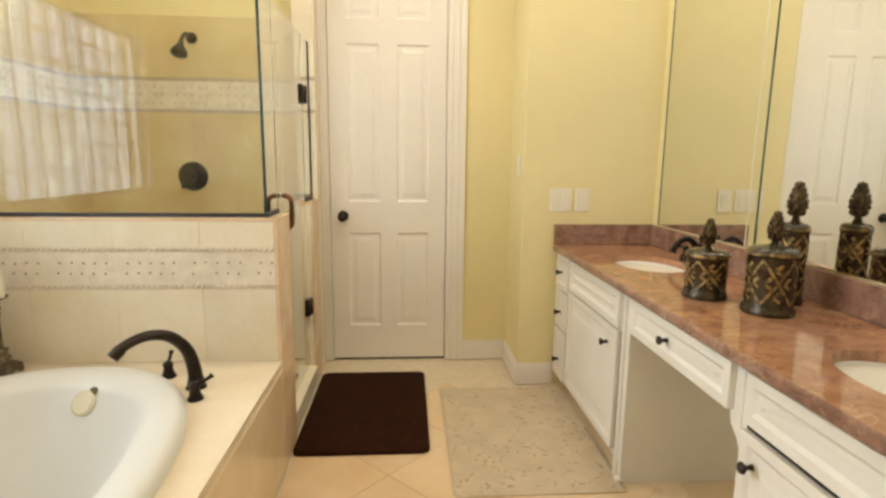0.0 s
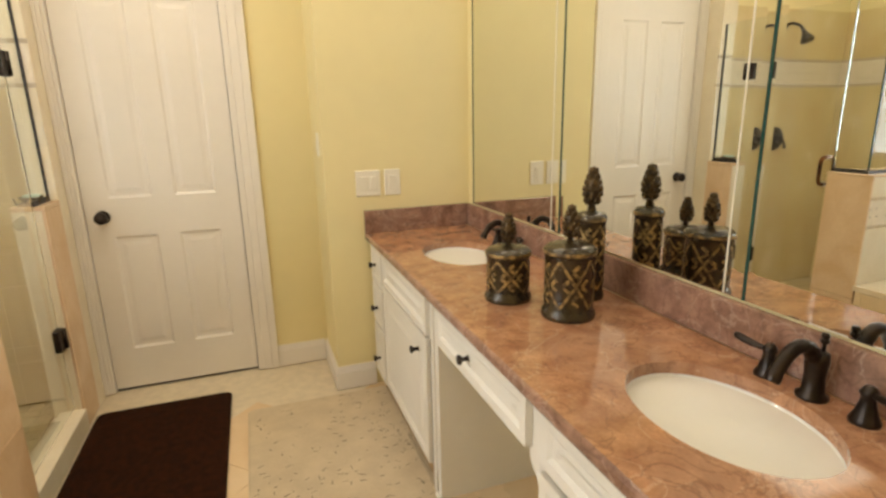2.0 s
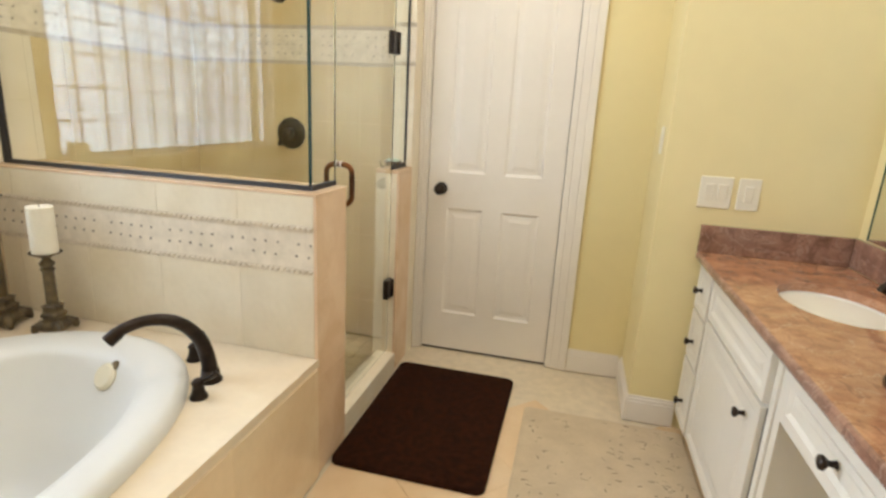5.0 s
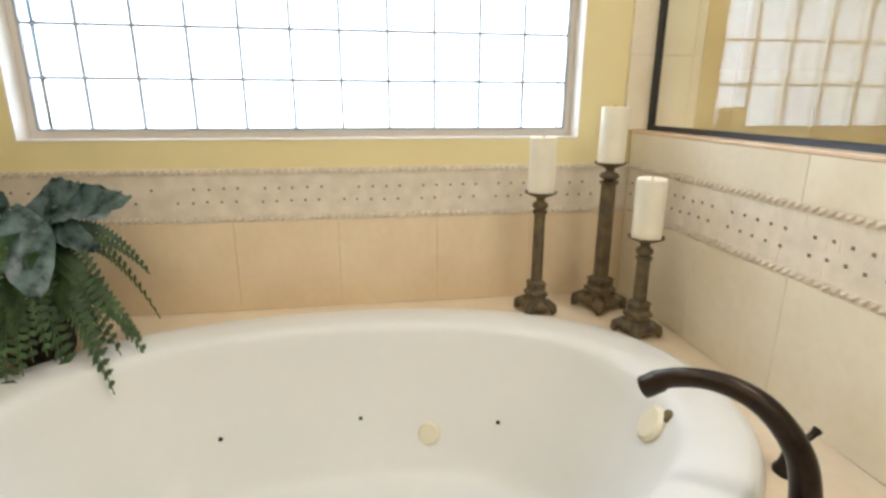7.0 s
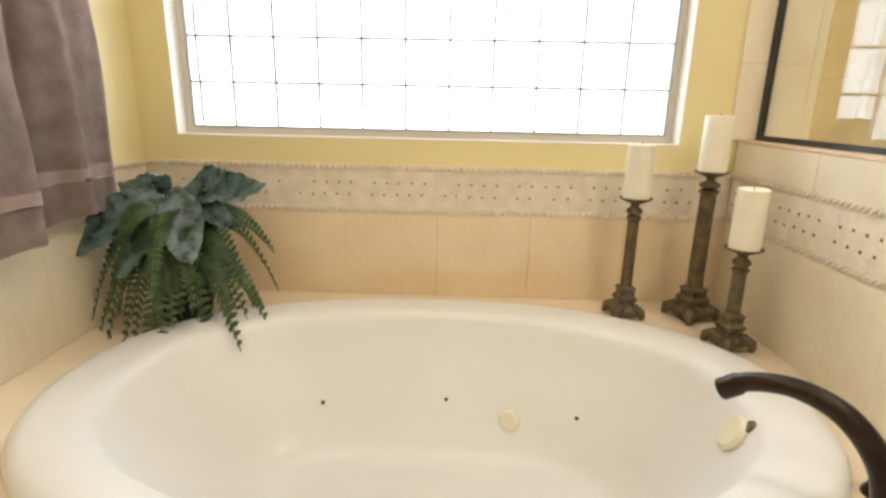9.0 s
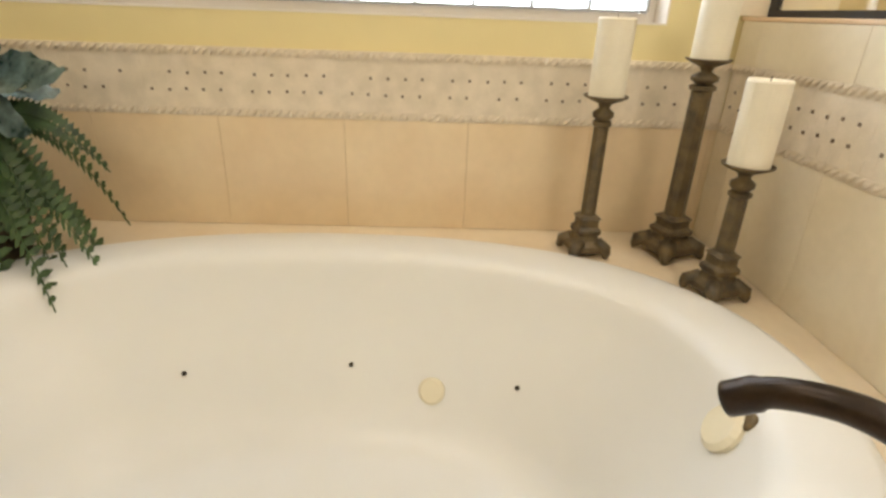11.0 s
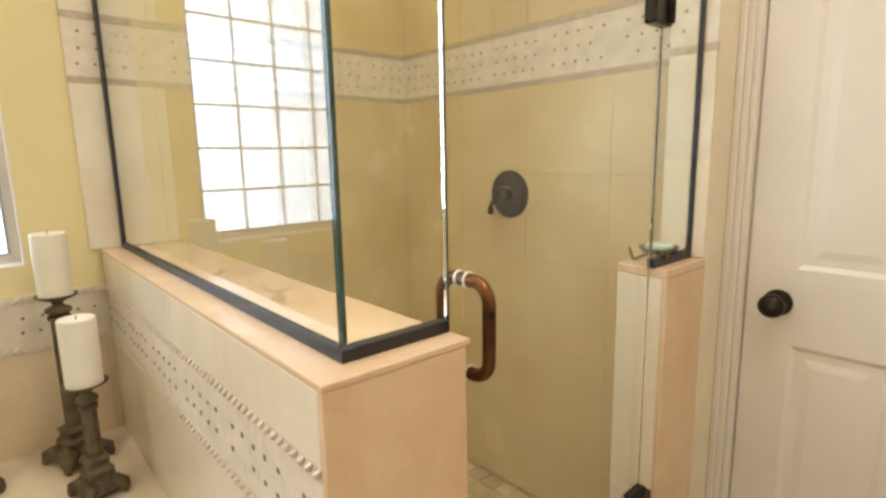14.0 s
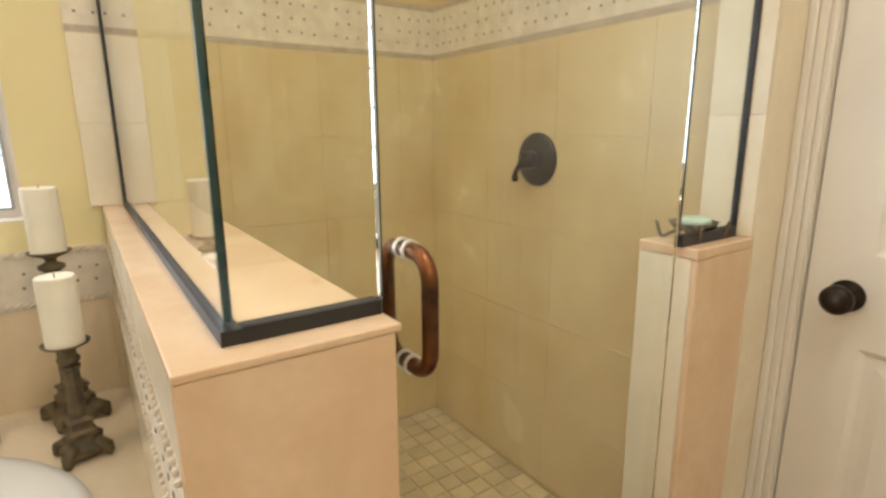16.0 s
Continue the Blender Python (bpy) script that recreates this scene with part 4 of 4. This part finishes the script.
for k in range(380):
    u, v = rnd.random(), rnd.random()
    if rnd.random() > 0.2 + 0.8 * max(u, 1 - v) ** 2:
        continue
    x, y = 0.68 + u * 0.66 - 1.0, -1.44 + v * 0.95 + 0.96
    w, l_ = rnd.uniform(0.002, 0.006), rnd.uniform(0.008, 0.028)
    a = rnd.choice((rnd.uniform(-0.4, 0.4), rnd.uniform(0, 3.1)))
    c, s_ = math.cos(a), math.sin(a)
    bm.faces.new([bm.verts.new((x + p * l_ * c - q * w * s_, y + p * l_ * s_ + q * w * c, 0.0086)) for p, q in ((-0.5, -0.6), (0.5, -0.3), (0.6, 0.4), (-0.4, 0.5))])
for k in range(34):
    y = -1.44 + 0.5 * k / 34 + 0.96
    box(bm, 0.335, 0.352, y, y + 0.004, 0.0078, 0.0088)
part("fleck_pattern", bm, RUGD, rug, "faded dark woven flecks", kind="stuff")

# ---- towels on the alcove wall ----
bar = thing("towel_bar", "dark bronze towel bar on yellow wall", "towel bar", (-0.8, YA, 1.66))
part("rod", tube(bmesh.new(), [(-0.45, 0.07, 0), (0.38, 0.07, 0)], 0.009, 12), BRONZE, bar, smooth=True)
for x in (-0.45, 0.38):
    part("post", tube(bmesh.new(), [(x, 0.0005, 0), (x, 0.07, 0)], 0.011, 12), BRONZE, bar, smooth=True)


def towel(x0, x1, zb, lean, seed, off=0.0):
    rn = random.Random(seed)
    ph = [rn.uniform(0, 6.28) for _ in range(4)]
    t = thing("towel", "mauve brown terry towel with satin stripe folded over the bar", "towel", ((x0 + x1) / 2, YA + 0.07, 1.66), "towels on the bar")
    w = x1 - x0
    nx, nz = 28, 40

    def surface(z_from, z_to, thick):
        bm = bmesh.new()
        g = []
        for j in range(nz + 1):
            row = []
            for i in range(nx + 1):
                u, v = i / nx, (z_from + (z_to - z_from) * j / nz)
                d = (1.67 - v) / 0.85
                fold = (0.022 * math.sin(9 * u + ph[0] + 1.5 * d) + 0.007 * math.sin(19 * u + ph[1])) * min(1, 0.25 + d)
                x = -w / 2 + w * u * (1 + 0.05 * d) + lean * d + 0.006 * math.sin(12 * v + ph[2])
                edge = 0.016 * (abs(2 * u - 1) ** 6)
                zz = v - 1.66 + (0.008 * math.sin(7 * u + ph[3]) if j == nz else 0)
                top = max(0.0, v - 1.655)
                row.append(bm.verts.new((x, -0.012 + off + thick + 0.022 * d + fold - edge - top * 1.2, zz)))
            g.append(row)
        for j in range(nz):
            for i in range(nx):
                bm.faces.new((g[j][i], g[j][i + 1], g[j + 1][i + 1], g[j + 1][i]))
        r = bmesh.ops.solidify(bm, geom=list(bm.faces), thickness=0.012)
        return bm
    part("cloth", surface(1.68, zb, 0.0), TOWEL, t, smooth=True)
    part("stripe", surface(zb + 0.135, zb + 0.10, 0.003), TOWELB, t, "paler satin stripe", smooth=True)
    part("back_layer", surface(1.675, zb + 0.03, -0.03), TOWEL, t, smooth=True)


towel(-1.165, -0.878, 0.83, 0.01, 3)
towel(-0.86, -0.53, 0.80, 0.02, 5, 0.03)

# ---- plant ----
PX, PY = -1.16, -3.01
plant = thing("potted_plant", "green fern with broad blue-green leaves in a dark basket", "plant", (PX, PY, DECK))
part("pot", lathe(bmesh.new(), [(0.06, 0), (0.07, 0.02), (0.082, 0.10), (0.088, 0.13), (0.08, 0.13), (0.07, 0.11), (0.0, 0.11)], 20), POTM, plant, "dark woven basket", smooth=True)
rl = random.Random(11)


def broad_leaf(a, tilt, length, width, z0, droop, roll=0.0):
    cr, sr = math.cos(roll), math.sin(roll)
    bm = bmesh.new()
    rows = []
    c, s_ = math.cos(a), math.sin(a)
    for j in range(13):
        t = j / 12
        out = 0.03 + length * t * math.cos(tilt)
        z = z0 + length * t * math.sin(tilt) - droop * t * t
        wd = width * math.sin(math.pi * min(1, t * 0.96 + 0.03)) ** 0.7 * (1 - 0.25 * t)
        row = []
        for q in (-1, -0.5, 0, 0.5, 1):
            wav = 0.007 * math.sin(9 * t + 3 * q) + 0.003 * math.sin(40 * t) * abs(q)
            row.append(bm.verts.new((out * c - q * wd * cr * s_, out * s_ + q * wd * cr * c, z + q * wd * sr - 0.25 * wd * (1 - abs(q)) + wav)))
        rows.append(row)
    for p, q in zip(rows, rows[1:]):
        for i in range(4):
            bm.faces.new((p[i], p[i + 1], q[i + 1], q[i]))
    return bm


for a, tl, ln, wd, z0, dr, ro in ((-62, -20, 0.27, 0.08, 0.37, 0.05, -55), (34, -44, 0.23, 0.064, 0.4, 0.02, 12), (80, 8, 0.25, 0.052, 0.385, 0.0, 55), (70, -10, 0.19, 0.042, 0.36, 0.02, 60), (76, 26, 0.16, 0.042, 0.385, 0.0, 75), (-28, -38, 0.19, 0.05, 0.33, 0.04, -20), (-100, 18, 0.15, 0.045, 0.38, 0.03, -45), (118, 10, 0.16, 0.045, 0.37, 0.04, 45), (5, 38, 0.1, 0.03, 0.39, 0.0, 30)):
    part("leaf", broad_leaf(radians(a), radians(tl), ln, wd, z0, dr, radians(ro)), LEAF, plant, "broad blue-green leaf", smooth=True)
    c, s_ = math.cos(radians(a)), math.sin(radians(a))
    part("stem", tube(bmesh.new(), [(0, 0, 0.1), (0.01 * c, 0.01 * s_, z0 * 0.7), (0.03 * c, 0.03 * s_, z0)], 0.003, 6), FERN, plant)


def frond(a, length, rise, droop, z0):
    bm = bmesh.new()
    c, s_ = math.cos(a), math.sin(a)
    spine = []
    n = 26
    for j in range(n + 1):
        t = j / n
        spine.append(Vector(((0.02 + length * t) * c, (0.02 + length * t) * s_, z0 + rise * t - droop * t * t)))
    tube(bm, spine, 0.0015, 5)
    cant = radians(62) * s_
    side = Vector((-s_ * math.cos(cant), c * math.cos(cant), math.sin(cant)))
    for j in range(3, n):
        t = j / n
        ln = 0.05 * (1 - t) ** 0.6 * min(1, 0.4 + 2.5 * t) + 0.004
        d = (spine[j + 1] - spine[j - 1]).normalized()
        for sg in (1, -1):
            v = (side * sg + d * 0.45 + Vector((0, 0, -0.12))).normalized()
            p = spine[j]
            w = d * 0.0078
            m = p + v * ln * 0.5
            bm.faces.new([bm.verts.new(q) for q in (p - w * 0.5, m - w, p + v * ln, m + w, p + w * 0.5)])
    return bm


for k in range(34):
    a = radians(-92 + 205 * (k + rl.uniform(-0.4, 0.4)) / 33)
    ln = rl.uniform(0.15, 0.27)
    if a < radians(-35):
        ln = min(ln, 0.21)
    part("frond", frond(a, ln, rl.uniform(0.1, 0.3), rl.uniform(0.36, 0.56), rl.uniform(0.18, 0.31)), FERN, plant, "feathery green fern frond")

plant.scale = (1.12, 1.12, 1.06)

# ---- tiles: the pieces of the walls and floors ----
def shared_box(name, w, d, h, material, bev=0.0007):
    bm = B(-w / 2, w / 2, -d / 2, d / 2, -h / 2, h / 2, bevel=bev)
    m = bpy.data.meshes.new(name)
    bm.to_mesh(m)
    bm.free()
    m.materials.append(material)
    return m


CACHE = {}


def tile_at(x, y, z, w, d, h, material, parent, name="tile"):
    key = (round(w, 4), round(d, 4), round(h, 4), material.name)
    if key not in CACHE:
        CACHE[key] = shared_box(name, w, d, h, material)
    ob = new(name, CACHE[key])
    ob.location, ob.parent = (x, y, z), parent


def row(axis, plane, a0, a1, z0, z1, pitch, material, parent, start, normal):
    """Tiles along x or y on a wall plane, cut at the ends; they stand out by 12 mm."""
    cuts = [a0] + [c for c in (start + pitch * k for k in range(-40, 40)) if a0 + 0.015 < c < a1 - 0.015] + [a1]
    g, th = 0.0007, 0.012
    for p, q in zip(cuts, cuts[1:]):
        mid, ln = (p + q) / 2, q - p - g
        if axis == "x":
            tile_at(mid, plane + normal * th / 2, (z0 + z1) / 2, ln, th, z1 - z0 - g, material, parent)
        else:
            tile_at(plane + normal * th / 2, mid, (z0 + z1) / 2, th, ln, z1 - z0 - g, material, parent)


def band(axis, plane, a0, a1, z0, z1, parent, normal, rope=True):
    """A mosaic border with dark dots between two moulded liners."""
    def put(bm, a, b, d0, d1, c0, c1, bev=0.0):
        lo_, hi_ = sorted((plane + normal * d0, plane + normal * d1))
        if axis == "x":
            box(bm, a, b, lo_, hi_, c0, c1, bevel=bev)
        else:
            box(bm, lo_, hi_, a, b, c0, c1, bevel=bev)
    lw = 0.02
    bm = bmesh.new()
    rn = random.Random(int(abs(plane) * 1000))
    h = (z1 - z0 - 2 * lw)
    px = 0.058
    n = int((a1 - a0) / px)
    px = (a1 - a0) / n
    rows_ = 4
    pz = h / rows_
    dots = bmesh.new()
    for i in range(n):
        for j in range(rows_):
            wide = (i + j) % 2
            a, c = a0 + i * px, z0 + lw + j * pz
            t = 0.0106 + rn.uniform(-0.0003, 0.0003)
            if wide:
                put(bm, a + 0.0008, a + px - 0.0008, 0, t, c + 0.0008, c + pz - 0.0008)
            else:
                put(bm, a + 0.0008, a + px / 2 - 0.0006, 0, t, c + 0.0008, c + pz - 0.0008)
                put(bm, a + px / 2 + 0.0006, a + px - 0.0008, 0, t - 0.0002, c + 0.0008, c + pz - 0.0008)
    levels = (0.34, 0.66) if rope else (0.22, 0.5, 0.78)
    for g0 in range(int((a1 - a0) / 0.255) + 1):
        for i in range(5 * len(levels)):
            a = a0 + 0.03 + g0 * 0.255 + (i % 5) * 0.044 + (0.008 if i // 5 else 0.0) + rn.uniform(-0.002, 0.002)
            c = z0 + lw + h * levels[i // 5] + rn.uniform(-0.002, 0.002)
            if a > a1 - 0.01 or rn.random() < 0.06:
                continue
            put(dots, a - 0.0036, a + 0.0036, 0.002, 0.0122, c - 0.0036, c + 0.0036)
    put(bm, a0, a1, 0, 0.0102, z0 + lw, z1 - lw)
    tagged(part("mosaic", bm, MOSAIC, parent), kind="stuff")
    part("mosaic_dots", dots, DOT, parent, "small dark mosaic dots", kind="stuff")
    for c in (z0, z1 - lw):
        bm = bmesh.new()
        put(bm, a0, a1, 0, 0.012, c, c + lw)
        if rope:
            k = int((a1 - a0) / 0.021)
            for i in range(k):
                a = a0 + (i + 0.5) * (a1 - a0) / k
                if axis == "x":
                    p0, p1 = Vector((a - 0.009, plane + normal * 0.0115, c + 0.002)), Vector((a + 0.009, plane + normal * 0.0115, c + lw - 0.002))
                else:
                    p0, p1 = Vector((plane + normal * 0.0115, a - 0.009, c + 0.002)), Vector((plane + normal * 0.0115, a + 0.009, c + lw - 0.002))
                m_ = (p0 + p1) / 2 + (Vector((0, normal * 0.003, 0)) if axis == "x" else Vector((normal * 0.003, 0, 0)))
                tube(bm, [p0, m_, p1], [0.0025, 0.0048, 0.0025], 6)
        part("liner", bm, LINER if rope else LINERD, parent, "moulded marble liner", kind="stuff")


B0, B1 = 0.775, 0.945
# tub side: low wall, window wall, alcove wall
for axis, plane, a0, a1, par, nrm, st, mt in (("x", PW0 + 0.012, XW + 0.012, PWX - 0.0125, low, -1, -0.335, TILE), ("y", XW, YA + 0.012, PW0 + 0.0, wall_window, 1, -2.21, TRAV), ("x", YA, XW + 0.012, -0.03, wall_alcove, 1, -0.9, TILE)):
    row(axis, plane, a0, a1, DECK + 0.001, B0, 0.33, mt, par, st, nrm)
    band(axis, plane, a0, a1, B0, B1, par, nrm)
row("x", PW0 + 0.012, XW + 0.012, PWX - 0.0125, B1, PWZ - 0.0103, 0.33, TILE, low, -0.335, -1)
# shower: back wall and window wall
S0, S1, STOP = 1.55, 1.75, 2.09
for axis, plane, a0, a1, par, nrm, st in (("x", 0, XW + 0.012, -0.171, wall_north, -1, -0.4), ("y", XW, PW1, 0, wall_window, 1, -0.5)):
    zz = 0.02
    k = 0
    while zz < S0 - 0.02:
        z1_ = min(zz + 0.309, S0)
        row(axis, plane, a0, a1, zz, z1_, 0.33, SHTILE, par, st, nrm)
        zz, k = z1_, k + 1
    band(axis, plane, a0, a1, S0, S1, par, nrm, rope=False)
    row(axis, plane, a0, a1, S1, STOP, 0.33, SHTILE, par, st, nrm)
# the strip of tile in front of the glass and the pier's tiles
for z0_, z1_ in ((PWZ + 0.001, 1.30), (1.30, S0)):
    row("y", XW, PW0 - 0.03, PW1 - 0.0, z0_, z1_, 0.5, TILE, wall_window, 9, 1)
band("y", XW, PW0 - 0.03, PW1 - 0.0, S0, S1, wall_window, 1, rope=False)
row("y", XW, PW0 - 0.03, PW1 - 0.0, S1, STOP, 0.5, TILE, wall_window, 9, 1)
pier = bpy.data.objects["wall_pier"]
for z0_, z1_ in ((PWZ + 0.001, 1.30), (1.30, S0)):
    row("x", -0.13, -0.17, -0.05, z0_, z1_, 0.5, TILE, pier, 9, -1)
band("x", -0.13, -0.17, -0.05, S0, S1, pier, -1, rope=False)
row("x", -0.13, -0.17, -0.05, S1, STOP, 0.5, TILE, pier, 9, -1)
# apron tiles
row("y", DKX - 0.006, YA, PW0 - 0.012, 0.001, DECK - 0.031, 0.45, TRAV, bpy.data.objects["tub_apron"], -1.7, 1)

# shower floor
sf = structure("shower_floor", B(XW + 0.012, -0.161, PW1, -0.012, -0.003, 0.012), GROUT, "small square beige shower floor tiles", "floor")
p = 0.074
for i in range(17):
    for j in range(13):
        x, y = XW + 0.012 + (i + 0.5) * p, -0.012 - (j + 0.5) * p
        if x < -0.165 - p / 2 and y > PW1 + p / 2:
            tile_at(x, y, 0.014, p - 0.006, p - 0.006, 0.008, SHFLOOR, sf)

# room floor: square stone tiles laid on the diagonal
def clip(poly, ax, lim, keep_less):
    out = []
    for a, b in zip(poly, poly[1:] + poly[:1]):
        ia, ib = (a[ax] <= lim) == keep_less, (b[ax] <= lim) == keep_less
        if ia:
            out.append(a)
        if ia != ib:
            t = (lim - a[ax]) / (b[ax] - a[ax])
            out.append((a[0] + t * (b[0] - a[0]), a[1] + t * (b[1] - a[1])))
    return out


side_ = 0.43
h_ = (side_ - 0.002) / 2 * math.sqrt(2)
step_ = side_ * math.sqrt(2)
for i in range(-12, 13):
    for j in range(-16, 4):
        cx, cy = 0.4 + i * step_ / 2, -1.6 + j * step_ / 2
        if (i + j) % 2:
            continue
        poly = [(cx + h_, cy), (cx, cy + h_), (cx - h_, cy), (cx, cy - h_)]
        for ax, lim, less in ((0, -0.02, False), (0, XM, True), (1, YB, False), (1, 0.012, True)):
            poly = clip(poly, ax, lim, less) if poly else poly
        if len(poly) < 3:
            continue
        bm = bmesh.new()
        up = [bm.verts.new((x, y, 0.0)) for x, y in poly]
        dn = [bm.verts.new((x, y, -0.006)) for x, y in poly]
        bm.faces.new(up)
        for q in range(len(poly)):
            bm.faces.new((up[q], dn[q], dn[(q + 1) % len(poly)], up[(q + 1) % len(poly)]))
        part("tile", bm, FLOORT, floor)
